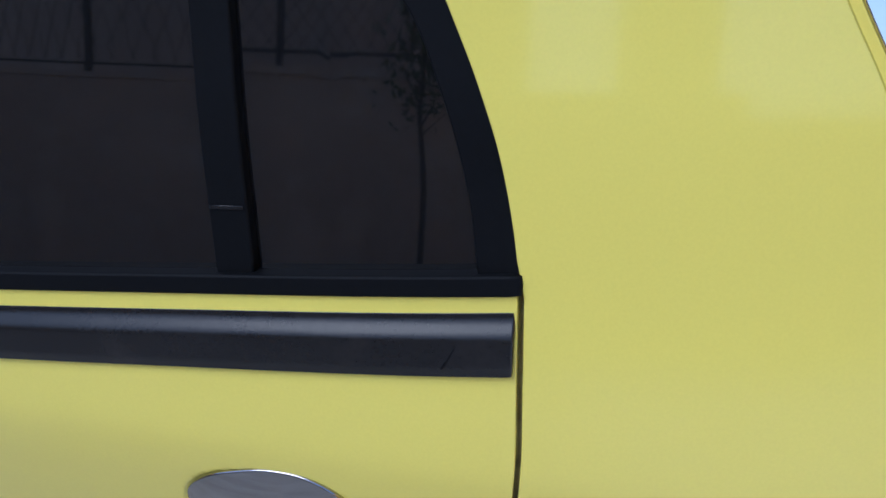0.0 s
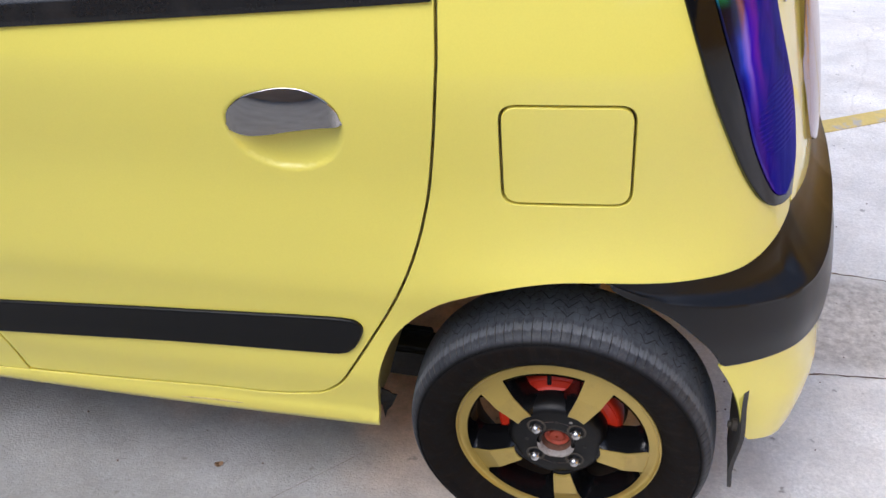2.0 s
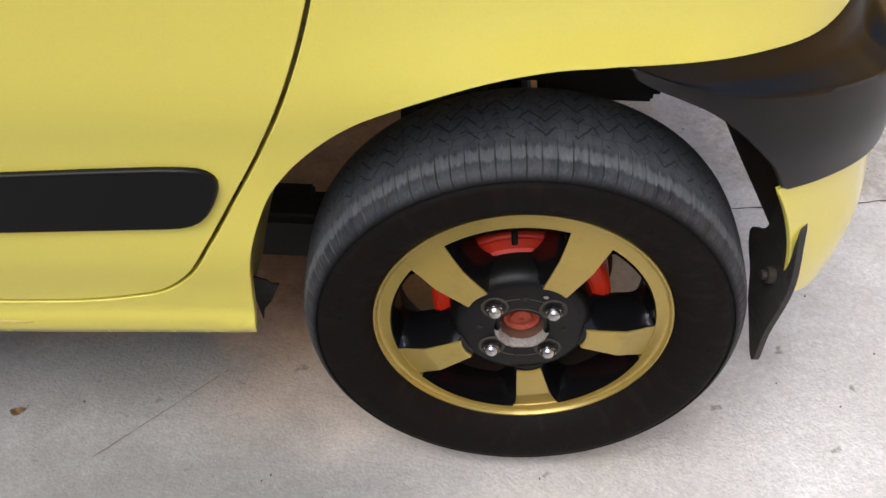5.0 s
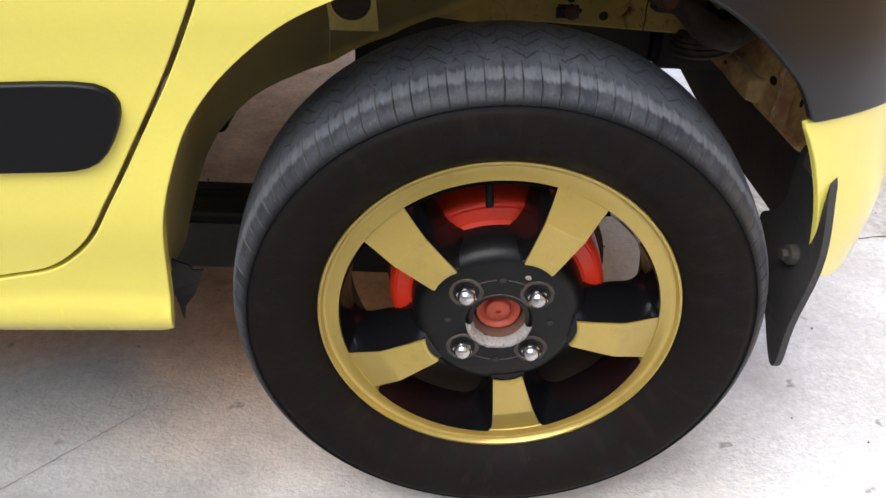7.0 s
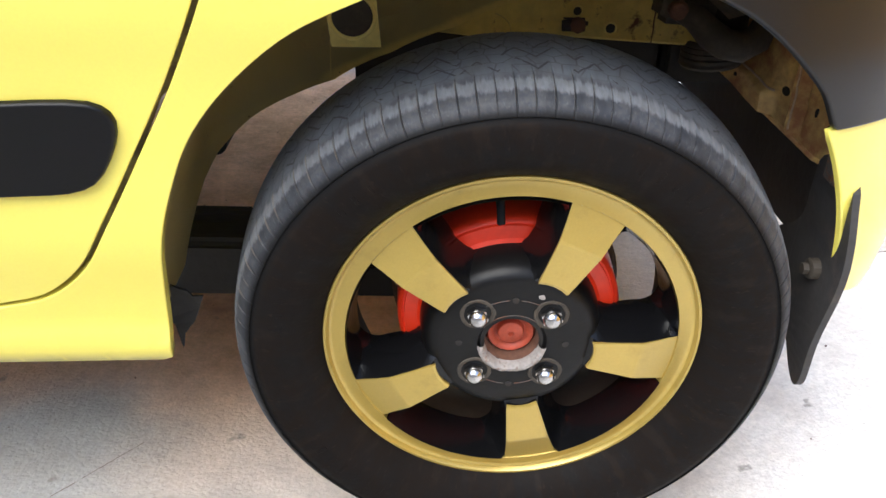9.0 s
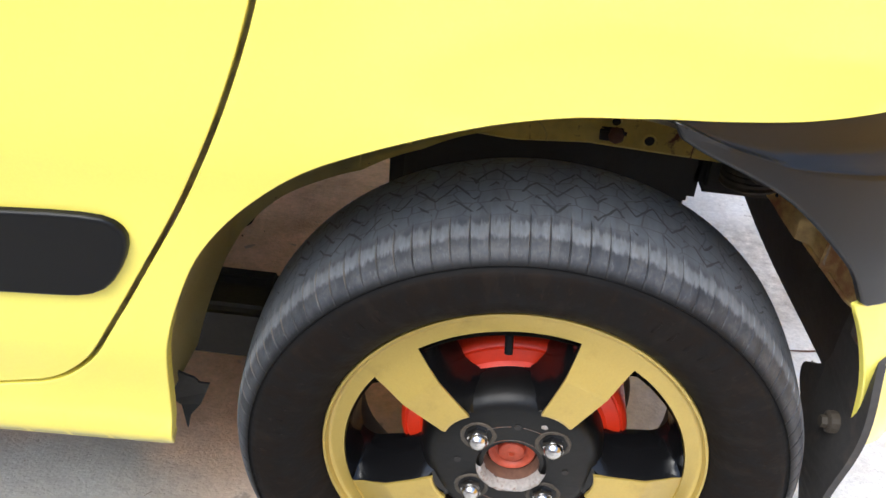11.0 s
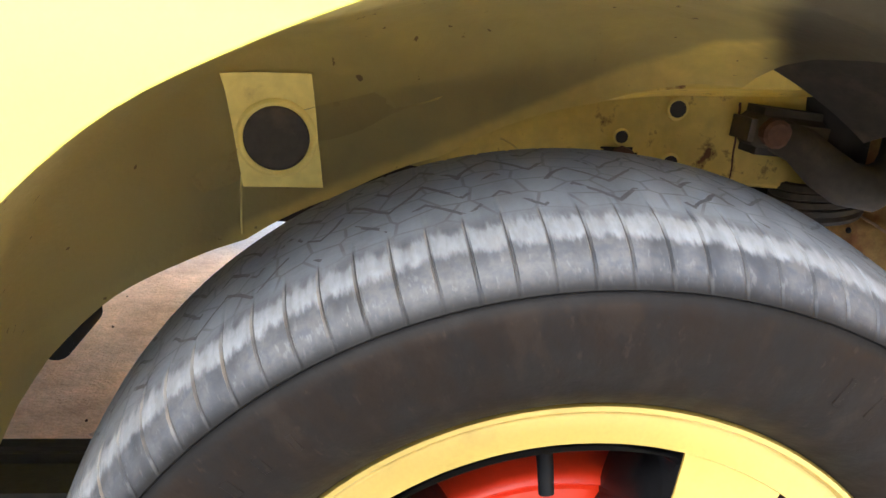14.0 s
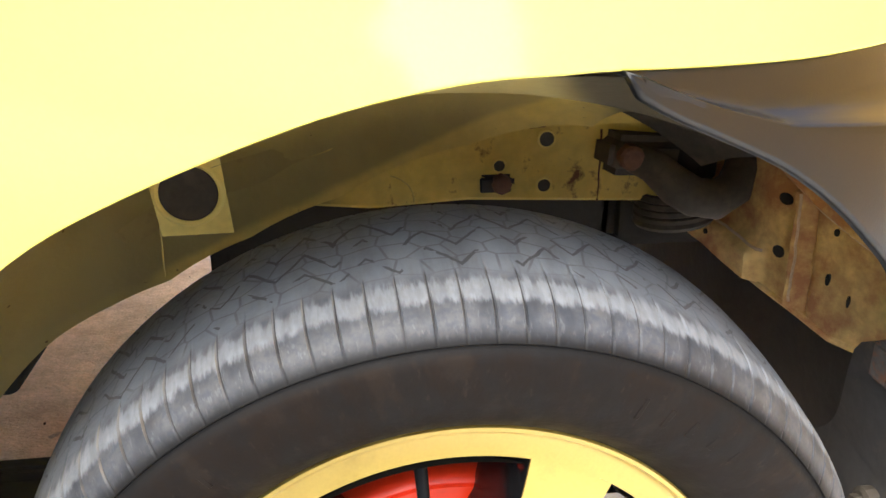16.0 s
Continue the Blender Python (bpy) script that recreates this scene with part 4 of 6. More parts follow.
def window_set(door):
    """Seal, frame, division bar and two panes of the rear door window."""
    def top(s):
        return 1.452 - .35 * np.clip(s + .36, 0, 1) ** 2 * 4
    seal_line = [(s, belt(s) + .0045) for s in np.linspace(-1.05, -.184, 30)] + [(s, belt(s) + .0155) for s in np.linspace(-.184, -1.05, 30)]
    panel("window_seal", seal_line, raised(skin, .004), seal, door, "black rubber window seal", step=.04, fine=[(-.19, -.188, 1.07, 1.16, .004)], roll=.003, depth=.02)
    outer = fair([(-.183, 1.158), (-.189, 1.198), (-.2005, 1.249), (-.216, 1.293), (-.239, 1.346), (-.275, 1.40), (-.33, 1.44), (-.42, 1.456), (-.70, 1.462), (-1.04, 1.455)])
    inner = fair([(-1.04, 1.420), (-.70, 1.425), (-.42, 1.42), (-.345, 1.405), (-.300, 1.378), (-.268, 1.345), (-.244, 1.293), (-.229, 1.249), (-.219, 1.205), (-.2135, 1.1585)])
    panel("window_surround", outer + inner, raised(skin, -.002), seal, door, "black window surround", step=.03, roll=.002, depth=.02)
    bar = fair([(-.424, 1.139), (-.428, 1.24), (-.430, 1.343), (-.43, 1.42)]) + fair([(-.403, 1.42), (-.4025, 1.343), (-.400, 1.24), (-.396, 1.141)])
    panel("division_bar", bar, raised(skin, -.003), seal, door, "black upright bar between the panes", step=.03, roll=.003, depth=.016)
    panel("bar_joint", [(-.4265, 1.1930), (-.3985, 1.1945), (-.3985, 1.1965), (-.4265, 1.1950)], raised(skin, -.0015), strip_mat, door, "thin joint across the bar", step=.02, roll=.0006, depth=.004)
    panes = [[(s, belt(s) + .010) for s in np.linspace(-.398, -.208, 8)] + inner[::-1][:-2][:int(len(inner) * .48)] + [(-.405, 1.425)],
             [(s, belt(s) + .010) for s in np.linspace(-1.05, -.420, 12)] + [(-.426, 1.43), (-1.045, 1.43)]]
    for q in panes:
        panel("pane", q, raised(skin, -.012), glass, door, "dark tinted window pane", step=.04, roll=.0015, depth=.004)
    # dark sheet behind the panes, added in place of the cabin's shade
    panel("cabin_dark_sheet", [(s, belt(s) + .004) for s in np.linspace(-1.05, -.19, 12)] + [(-.25, 1.44), (-1.05, 1.45)], raised(skin, -.055), void, door, "dark sheet in place of the unlit cabin", step=.05)


def quarter():
    s1 = shifted(fair(SHUT + SILL + [(-2.02, .262)]), GAP)
    win = fair([(-.239, 1.346), (-.216, 1.293), (-.2005, 1.249), (-.189, 1.198), (-.183, 1.158)])
    roof = [(-.045, 1.470), (-.15, 1.487), (-.33, 1.492), (-.34, 1.452), (-.28, 1.405)]
    rear = fair([(.114, 1.140), (.1055, 1.162), (.0920, 1.195), (.076, 1.232), (.046, 1.296), (.017, 1.345), (-.012, 1.40), (-.04, 1.462)])
    lamp = fair([(.113, 1.128), (.156, 1.03), (.199, .94), (.226, .888), (.278, .793), (.300, .764), (.325, .746), (.36, .737), (.395, .735)])
    low = fair([(.398, .730), (.392, .716), (.367, .701), (.326, .684), (.273, .666), (.199, .660), (.124, .6595), (.057, .6605)])
    arch = fair([(.05, .6600), (0, .6585), (-.03, .6547), (-.067, .6468), (-.103, .635), (-.147, .617), (-.19, .595), (-.231, .562), (-.256, .536), (-.281, .501), (-.301, .455), (-.315, .408), (-.323, .355), (-.327, .305), (-.329, .266)])
    under = fair([(-.345, .254), (-.6, .250), (-.85, .240), (-1.2, .230), (-2.02, .209)], .04)
    flap_hole = fuel_line(.0042)
    # around: shut line upwards, window edge, roof, rear edge, lamp, bumper edge, arch, sill
    up = s1[::-1]
    line = up + win[::-1][1:] + roof[::-1] + rear[::-1][1:] + lamp[1:] + low[1:] + arch[1:] + under
    zs, ss = [p[1] for p in rear], [p[0] for p in rear]
    flange = [(q - .0065, z) for q, z in zip(ss, zs)] + [(q + .0005, z) for q, z in zip(ss[::-1], zs[::-1])]
    panel("edge_flange", flange, raised(skin, lambda s, z: .0022 - .35 * np.clip(s - np.interp(z, zs, ss) + .0065, 0, .01)), paint, car, "turned yellow edge beside the rear window", step=.0022, roll=.0006, depth=.004)
    return panel("side_panel", line, skin, paint, car, "yellow rear quarter panel and sill", step=.02, fine=[(.08, .40, .62, .66, .01)], holes=[flap_hole])


def fuel_line(grow):
    c = [(-.093 - grow, .789 - grow), (.088 + grow, .788 - grow), (.0835 + grow, .9475 + grow), (-.0965 - grow, .9475 + grow)]
    pts = []
    r = .024 + grow
    for i, p in enumerate(c):
        a, b = c[i - 1], c[(i + 1) % 4]
        da, db = math.dist(p, a), math.dist(p, b)
        A = (p[0] + (a[0] - p[0]) * r / da, p[1] + (a[1] - p[1]) * r / da)
        B = (p[0] + (b[0] - p[0]) * r / db, p[1] + (b[1] - p[1]) * r / db)
        for t in np.linspace(0, 1, 7):
            pts.append(((1 - t) ** 2 * A[0] + 2 * t * (1 - t) * p[0] + t * t * B[0], (1 - t) ** 2 * A[1] + 2 * t * (1 - t) * p[1] + t * t * B[1]))
    return pts


door = rear_door()
window_set(door)
side = quarter()
panel("fuel_flap", fuel_line(-.0032), skin, paint, car, "yellow square fuel filler flap", roll=.0018, depth=.010)

rng = random.Random(21)
# shading of a shallow dent in the sill, laid on as a coloured strip
dent_shade = [(-.720, .2850), (-.69, .2872), (-.655, .2885), (-.62, .2890), (-.592, .2880), (-.60, .2860), (-.64, .2855), (-.67, .2850), (-.70, .2838)]
panel("dent_shade", [(s, z + rng.uniform(-.0006, .0006)) for s, z in dent_shade], raised(skin, .0004), jamb, side, "brownish dent shading laid on the sill", roll=.0003, depth=.001)

# front door, seen at its edge only
front_door_line = fair(PILLAR[::-1] + [(-1.041, .301)])
front = [(s - .0075, z) for s, z in front_door_line] + fair([(-1.2, .300), (-1.98, .272)], .05)
front = [(-1.0575, 1.07)] + front[1:] + [(-2.0, .40), (-2.02, .7), (-2.0, 1.0)]
fdoor = panel("front_door", front, skin, paint, car, "yellow front door", step=.05)
panel("side_moulding", [(-1.95, .375), (-1.0795, .4185), (-1.087, .4865), (-1.95, .445)], raised(skin, .007), plastic, fdoor, "black rubbing strip", roll=.004, depth=.012, step=.05)
rivet(fdoor, -1.1036, .4443)
panel("pane", [(-1.07, 1.075), (-1.07, 1.45), (-1.55, 1.44), (-1.95, 1.02)], raised(skin, -.012), glass, fdoor, "dark tinted front window", step=.06)

# backing behind the shut lines
panel("door_sill_frame", [(-1.99, .30), (-.375, .30), (-.355, .42), (-.30, .53), (-.2, .62), (-.10, .66), (.05, .68), (.24, .69), (.24, .80), (.13, .98), (.09, 1.12), (-.17, 1.14), (-1.99, 1.0)], raised(skin, -.0208), jamb, car, "dull yellow inner body shell behind the panel gaps", step=.05)


def tail_lamp():
    left = fair([(.1165, 1.124), (.159, 1.03), (.202, .94), (.229, .888), (.281, .796), (.302, .768), (.326, .750), (.36, .741), (.392, .739)])
    right = fair([(.405, .752), (.426, .80), (.434, .86), (.424, .92), (.396, .98), (.372, 1.03), (.352, 1.08), (.343, 1.105)])
    cap = fair([(.335, 1.112), (.28, 1.122), (.2, 1.130), (.12, 1.128)])
    def swell(s, z):
        u = np.clip((s - .11) / .3, 0, 1)
        return .004 + .004 * np.sin(u * math.pi)
    lamp = panel("tail_lamp", left + right[1:] + cap[1:], raised(skin, swell), gloss_black, car, "tall tail lamp with violet tinted lens and black border", step=.016, roll=.003, depth=.02)
    l2 = fair([(.153, 1.126), (.176, 1.085), (.203, 1.03), (.248, .942), (.291, .835), (.312, .795), (.335, .765), (.36, .755)])
    r2 = fair([(.385, .762), (.410, .79), (.421, .84), (.418, .90), (.396, .96), (.368, 1.02), (.350, 1.07), (.341, 1.10)])
    panel("lens", l2 + r2[1:] + fair([(.33, 1.109), (.26, 1.121), (.17, 1.127)])[1:], raised(skin, lambda s, z: swell(s, z) + .0035), lens_mat, lamp, "violet-blue iridescent lens", step=.016, roll=.003, depth=.006)
    trim = fair([(.112, 1.131), (.2, 1.134), (.28, 1.127), (.345, 1.112)]) + fair([(.345, 1.124), (.28, 1.143), (.2, 1.150), (.113, 1.147)])
    panel("lamp_cap", trim, raised(skin, lambda s, z: .004 + .5 * np.clip(1.146 - .25 * np.clip(s - .22, 0, 1) - z, 0, .02)), gloss_black, lamp, "glossy black cap over the lens", step=.006, roll=.003, depth=.02)
    lip = fair([(.110, 1.1455), (.2, 1.1485), (.28, 1.1425), (.338, 1.1285)]) + fair([(.339, 1.131), (.28, 1.1465), (.2, 1.1525), (.109, 1.1490)])
    panel("cap_lip", lip, raised(skin, .0065), seal, lamp, "thin black lip along the cap's upper edge", step=.02, roll=.002, depth=.012)


tail_lamp()
S_MID = .93


def tailgate():
    line = fair([(.349, 1.113), (.358, 1.08), (.378, 1.03), (.402, .98), (.430, .92), (.440, .86), (.432, .80), (.411, .752), (.404, .738), (.404, .722)]) + [(.50, .715), (.70, .712), (S_MID, .712), (S_MID, 1.19), (.75, 1.19), (.55, 1.18), (.46, 1.165), (.40, 1.142)]
    gate = panel("tailgate", line, skin, paint, car, "yellow tailgate", step=.03)
    panel("tailgate", line, skin, paint, car, "yellow tailgate", step=.06, mirror=True)
    g = rounded([(.56, .735), (S_MID, .735), (S_MID, 1.10), (.62, 1.095), (.565, 1.06), (.545, .95), (.545, .82)], 2)
    def dome(s, z):
        u, v = np.clip((s - .545) / .09, 0, 1), np.clip(1 - ((z - .915) / .20) ** 2, 0, 1)
        return .003 + .020 * np.sqrt(np.clip(1 - (1 - u) ** 2, 0, 1)) * np.sqrt(v)
    panel("number_plate_garnish", g, raised(skin, dome), lilac_chrome, gate, "glossy lilac-grey plate surround", step=.014, roll=.003, depth=.01)
    for i, (s, z, h) in enumerate(((.420, 1.040, .022), (.431, 1.050, .026), (.446, 1.060, .030), (.459, 1.066, .026))):
        q = [(s, z - h / 2), (s + .006, z - h / 2), (s + .011, z + h / 2), (s + .005, z + h / 2)]
        panel("badge_bar", q, raised(skin, .004), chrome, gate, "small chrome badge stroke", step=.02, roll=.0012, depth=.004)
    w = fair([(.1155, 1.151), (.2, 1.153), (.29, 1.146), (.348, 1.127)]) + fair([(.40, 1.150), (.46, 1.172), (.55, 1.187), (S_MID, 1.197)]) + [(S_MID, 1.45), (.3, 1.45), (.0, 1.45)] + fair([(-.012, 1.41), (.022, 1.345), (.051, 1.296), (.081, 1.232), (.099, 1.190)])
    panel("rear_window", w, raised(skin, -.003), film, car, "mirror-tinted wrap-round rear window glass", step=.03, roll=.002, depth=.006)
    panel("rear_window", w, raised(skin, -.003), film, car, "mirror-tinted wrap-round rear window glass", step=.08, roll=.002, depth=.006, mirror=True)
    # a like dark sheet behind the rear glass, for the dim cabin
    panel("rear_dark_sheet", [(.13, .76), (S_MID, .72), (S_MID, 1.44), (.0, 1.44), (.10, 1.15)], raised(skin, -.06), void, car, "dark sheet in place of the unlit cabin behind the tailgate", step=.06)


tailgate()


def bumper():
    arch = fair([(.070, .6575), (.075, .651), (.088, .643), (.122, .628), (.160, .610), (.188, .591), (.213, .569), (.235, .547), (.2545, .517)])
    shoulder = [0, .075, .085, .12, .16, .25, .36, .44, .50, .58, .68, .80, 1.02], [.658, .6545, .650, .637, .626, .621, .617, .624, .640, .660, .678, .684, .684]
    top = [(s, float(np.interp(s, *shoulder))) for s in np.linspace(1.02, .077, 60)]
    border = [(s, .5135 + .006 * math.sin((s - .25) * 3)) for s in np.linspace(.26, 1.02, 40)]
    black = arch + border + top
    bp = panel("rear_bumper", black, bumper_skin, bumper_mat, car, "black upper bumper moulding over yellow lower bumper", step=.016, roll=.003, depth=.006)
    low = fair([(.2535, .509), (.272, .480), (.293, .440), (.309, .40), (.322, .36), (.330, .335)]) + fair([(.345, .318), (.40, .305), (.55, .295), (1.02, .29)])
    low += [(s, .5095 + .006 * math.sin((s - .25) * 3)) for s in np.linspace(1.02, .26, 40)]
    def fuller(s, z):
        u, v = np.clip((s - .31) / .13, 0, 1), np.clip((.50 - z) / .11, 0, 1)
        return -.004 + .011 * u * u * (3 - 2 * u) * v * v * (3 - 2 * v)
    panel("lower_bumper", low, raised(bumper_skin, fuller), paint, bp, "yellow lower bumper skin", step=.02, roll=.002, depth=.006)
    # shelf between bumper and body
    bm = bmesh.new()
    n = 150
    s_in = np.linspace(.057, .90, n)
    zi = np.interp(s_in, [.057, .124, .199, .273, .326, .367, .40, .45, .9], [.6605, .660, .661, .667, .685, .702, .716, .720, .720])
    inn = skin(s_in, zi).T + normal_of(skin, s_in, zi).T * -.004
    s_out = np.linspace(.077, 1.0, n)
    zo = np.interp(s_out, *shoulder)
    out = bumper_skin(s_out, zo).T
    rows = []
    for k, lift in ((-.03, -.30), (0, .0), (.03, .03), (.10, .06), (.30, .12), (.50, .20), (.62, .28), (.72, .46), (.82, .72), (.91, .92), (1, 1)):
        row = out * (1 - k) + inn * k
        # round the corner the shelf turns into a flat step pad
        pad = np.clip((s_out - .392) / .025, 0, 1)
        rise = lift + (max(k, -.3) ** 2 * .5 + max(k, 0) * .5 - lift) * pad * (k > 0)
        row[:, 2] = out[:, 2] + (inn[:, 2] - out[:, 2]) * rise + (.0022 if 0 <= k < .9 else 0)
        rows.append([bm.verts.new(q) for q in row])
    for a, b in zip(rows, rows[1:]):
        for i in range(n - 1):
            bm.faces.new((a[i], a[i + 1], b[i + 1], b[i]))
    part("bumper_shelf", bm, bumper_mat, bp, "black top shelf of the bumper", smooth=True)
    panel("lower_bumper", low, raised(bumper_skin, -.004), paint, bp, "yellow lower bumper skin", step=.06, roll=.002, depth=.025, mirror=True)
    panel("upper_bumper", black, bumper_skin, plastic, bp, "black upper bumper moulding", step=.06, roll=.004, depth=.03, mirror=True)
    # mud flap with its bolt
    bm = bmesh.new()
    fl = [(.030, .455), (.014, .415), (.011, .38), (.015, .30), (.022, .235), (.038, .203), (.066, .210), (.082, .252), (.108, .296), (.15, .312), (.165, .33), (.135, .348), (.112, .372), (.104, .41), (.098, .455)]
    vs = [bm.verts.new((.300 + .10 * max(0, .27 - z) * (y - .02) / .06 + .003 * math.sin(z * 40), y, z)) for y, z in rounded(fl, 2)]
    f = bm.faces.new(vs)
    res = bmesh.ops.extrude_face_region(bm, geom=[f])
    bmesh.ops.translate(bm, vec=(.007, 0, 0), verts=[v for v in res["geom"] if isinstance(v, bmesh.types.BMVert)])
    bmesh.ops.triangulate(bm, faces=[q for q in bm.faces if len(q.verts) > 4])
    flap = part("mud_flap", bm, flap_rubber, car, "black rubber mud flap")
    bm = bmesh.new()
    tube(bm, [(.304, .057, .341), (.294, .057, .341), (.2925, .057, .341)], [.011, .011, .008], 14)
    tube(bm, [(.296, .057, .341), (.287, .057, .341)], .006, 6)
    part("bolt", bm, grime, flap, "rusty bolt with washer")
    bm = bmesh.new()
    box(bm, (.288, .050, .434), (.299, .072, .462), .003)
    part("clip", bm, steel, flap, "pale metal clip")
    bm = bmesh.new()
    n = 26
    g = []
    for i in range(n + 1):
        y = .16 + 1.08 * i / n
        g.append([bm.verts.new((x, y, z + .006 * math.sin(y * 9))) for x, z in ((.345, .50), (.350, .40), (.352, .31), (.358, .272), (.372, .268), (.385, .28), (.388, .50))])
    for a, b in zip(g, g[1:]):
        for k in range(6):
            bm.faces.new((a[k], b[k], b[k + 1], a[k + 1]))
    part("bumper_beam", bm, void, car, "black inner bumper beam and valance", smooth=True)


bumper()


# ---------------------------------------------------------------- wheel house
AXLE = Vector((0, 0, .2775))


def house_section(deg):
    """Depth and radius of the wheel house at an angle: roof, rounded shoulder, inner wall down to its lower edge."""
    low = float(np.interp(deg, [50, 66, 70, 81, 93, 103, 120, 136, 145, 153, 162, 175], [.335, .326, .318, .286, .266, .250, .248, .262, .286, .312, .334, .338]))
    ys = [.03, .10, .15, .182, .204, .219, .2275, .2325, .2345, .2360]
    rs = [.363, .359, .354, .346, .335, .321, .306, .290, .272, .245]
    flat = [.372, .370, .367, .364, .361, .356, .346, .322, .285, .245]
    w = math.exp(-((deg - 124) / 12) ** 4)
    return low, ys, [a + (b - a) * w for a, b in zip(rs, flat)]


def wheelhouse():
    bm = bmesh.new()
    n = 72
    rows = []
    for i in range(n + 1):
        deg = 66 + 109 * i / n
        a = radians(deg)
        lip = float(np.interp(deg, [50, 70, 90, 110, 130, 150, 158, 164, 172], [.390, .388, .376, .374, .369, .350, .343, .336, .335]))
        end = float(np.interp(deg, [50, 159, 163, 167, 171, 175], [.24, .24, .19, .15, .12, .10]))
        start = float(np.interp(deg, [50, 60, 74, 84, 145, 158, 175], [.03, .012, .002, -.012, -.012, .004, .014]))
        low, ys, rs = house_section(deg)
        line = [(start, lip)] + [(y, min(r, lip)) for y, r in zip(ys, rs) if r > low and y < end and y > start]
        line.append((min(end, float(np.interp(low, rs[::-1], ys[::-1])) + .001), min(low, line[-1][1]) if end > .18 else line[-1][1]))
        t = [0.0]
        for p, q in zip(line, line[1:]):
            t.append(t[-1] + math.dist(p, q))
        row = []
        for k in np.linspace(0, t[-1], 34):
            y, r = np.interp(k, t, [p[0] for p in line]), np.interp(k, t, [p[1] for p in line])
            row.append(bm.verts.new(AXLE + Vector((r * math.cos(a), y, r * math.sin(a)))))
        rows.append(row)
    for p, q in zip(rows, rows[1:]):
        for k in range(33):
            bm.faces.new((p[k], q[k], q[k + 1], p[k + 1]))
    bmesh.ops.solidify(bm, geom=bm.faces[:], thickness=.002)
    house = part("wheel_house", bm, paint_inner, car, "dull yellow wheel house with brown dirt and painted-in shade", smooth=True)
    # dark sheet added between the house and the bumper for the shade there
    bm = bmesh.new()
    rows = []
    for deg in np.linspace(50, 71, 14):
        a = radians(deg)
        rows.append([bm.verts.new(AXLE + Vector((r * math.cos(a), y, r * math.sin(a)))) for y, r in ((.012, .392), (.05, .392), (.10, .388), (.15, .378), (.19, .362), (.215, .345))])
    for p, q in zip(rows, rows[1:]):
        for k in range(5):
            bm.faces.new((p[k], q[k], q[k + 1], p[k + 1]))
    bmesh.ops.solidify(bm, geom=bm.faces[:], thickness=.002)
    part("liner", bm, grime, house, "dark sheet added for the shade between wheel house and bumper", smooth=True)
    # inner rail with holes, closing up to the house
    def rail_y(x):
        return float(np.interp(x, [-.222, -.10, 0, .05, .24], [.239, .245, .268, .279, .282]))
    bm = bmesh.new()
    xs = np.linspace(-.222, .24, 40)
    low = np.interp(xs, [-.222, -.088, -.03, .05, .24], [.452, .512, .502, .500, .490])
    high = np.interp(xs, [-.222, -.15, -.05, .03, .075, .10, .24], [.458, .505, .532, .5505, .556, .559, .562])
    grid = []
    for x, a, b in zip(xs, low, high):
        b = max(b, a + .003)
        y = rail_y(x)
        grid.append([bm.verts.new(q) for q in ((x, y + .03, a + .003), (x, y + .003, a), (x, y, a + .003), (x, y + .001, a + .33 * (b - a)), (x, y + .002, a + .7 * (b - a)), (x, y + .003, b), (x, max(.236, y - .045), b + .012), (x, max(.230, y - .05), b + .045))])
    for p, q in zip(grid, grid[1:]):
        for k in range(7):
            bm.faces.new((p[k], q[k], q[k + 1], p[k + 1]))
    bmesh.ops.solidify(bm, geom=bm.faces[:], thickness=-.002)
    rail = part("inner_rail", bm, rail_paint, house, "yellow inner frame rail with rust spots", smooth=True)
    for x, z, r in ((.1149, .511, .0054), (.1155, .5505, .0062), (.0762, .5294, .0046)):
        bm = bmesh.new()
        y = rail_y(x)
        revolve(bm, [(r * 1.35, -.0005), (r * 1.2, -.0022), (r, -.0020)], 18, centre=(x, y, z))
        ring = part("hole", bm, rail_paint, rail, "drain hole", smooth=True)
        bm = bmesh.new()
        tube(bm, [(x, y - .0016, z), (x, y + .004, z)], r * 1.1, 14)
        part("hole_inside", bm, void, ring)
    bm = bmesh.new()
    box(bm, (.058, rail_y(.07) - .003, .503), (.090, rail_y(.07) + .006, .5215), .004, 3)
    part("slot", bm, void, rail, "dark slot")
    bm = bmesh.new()
    tube(bm, [(.0782, rail_y(.07) + .003, .514), (.0782, rail_y(.07) - .006, .514), (.0782, rail_y(.07) - .0075, .514)], [.0085, .0085, .006], 8)
    part("slot_bolt", bm, rust, rail, "rusty bolt head")
    bm = bmesh.new()
    tube(bm, [(.1631 + .0003 * math.sin(z * 300), rail_y(.163) + .0005 + .003 * (z - .49) / .1, z) for z in np.linspace(.494, .556, 16)], .0009, 6)
    part("seam", bm, rust, rail, "rusty weld seam")
    bm = bmesh.new()
    tube(bm, [(-.026 + .030 * math.sin(t), rail_y(0) - .003, .530 - .022 * (1 - math.cos(t))) for t in np.linspace(.4, 1.7, 14)], .0007, 6)
    part("crease", bm, jamb, rail, "thin rusty crease")

    # round black plug in a cleaner patch, with its pressed rim
    def on_house(x, z, lift=.003):
        _, ys, rs = house_section(math.degrees(math.atan2(z - AXLE.z, x)))
        y = float(np.interp(math.hypot(x, z - AXLE.z), rs[::-1], ys[::-1]))
        return Vector((x, y - lift, z))

    px, pz = -.1655, .5312
    bm = bmesh.new()
    g = [[bm.verts.new(on_house(px + u * (1 + .8 * w) - .11 * w, pz + w, .0030)) for w in np.linspace(-.033, .0425, 26)] for u in np.linspace(-.0268, .0268, 20)]
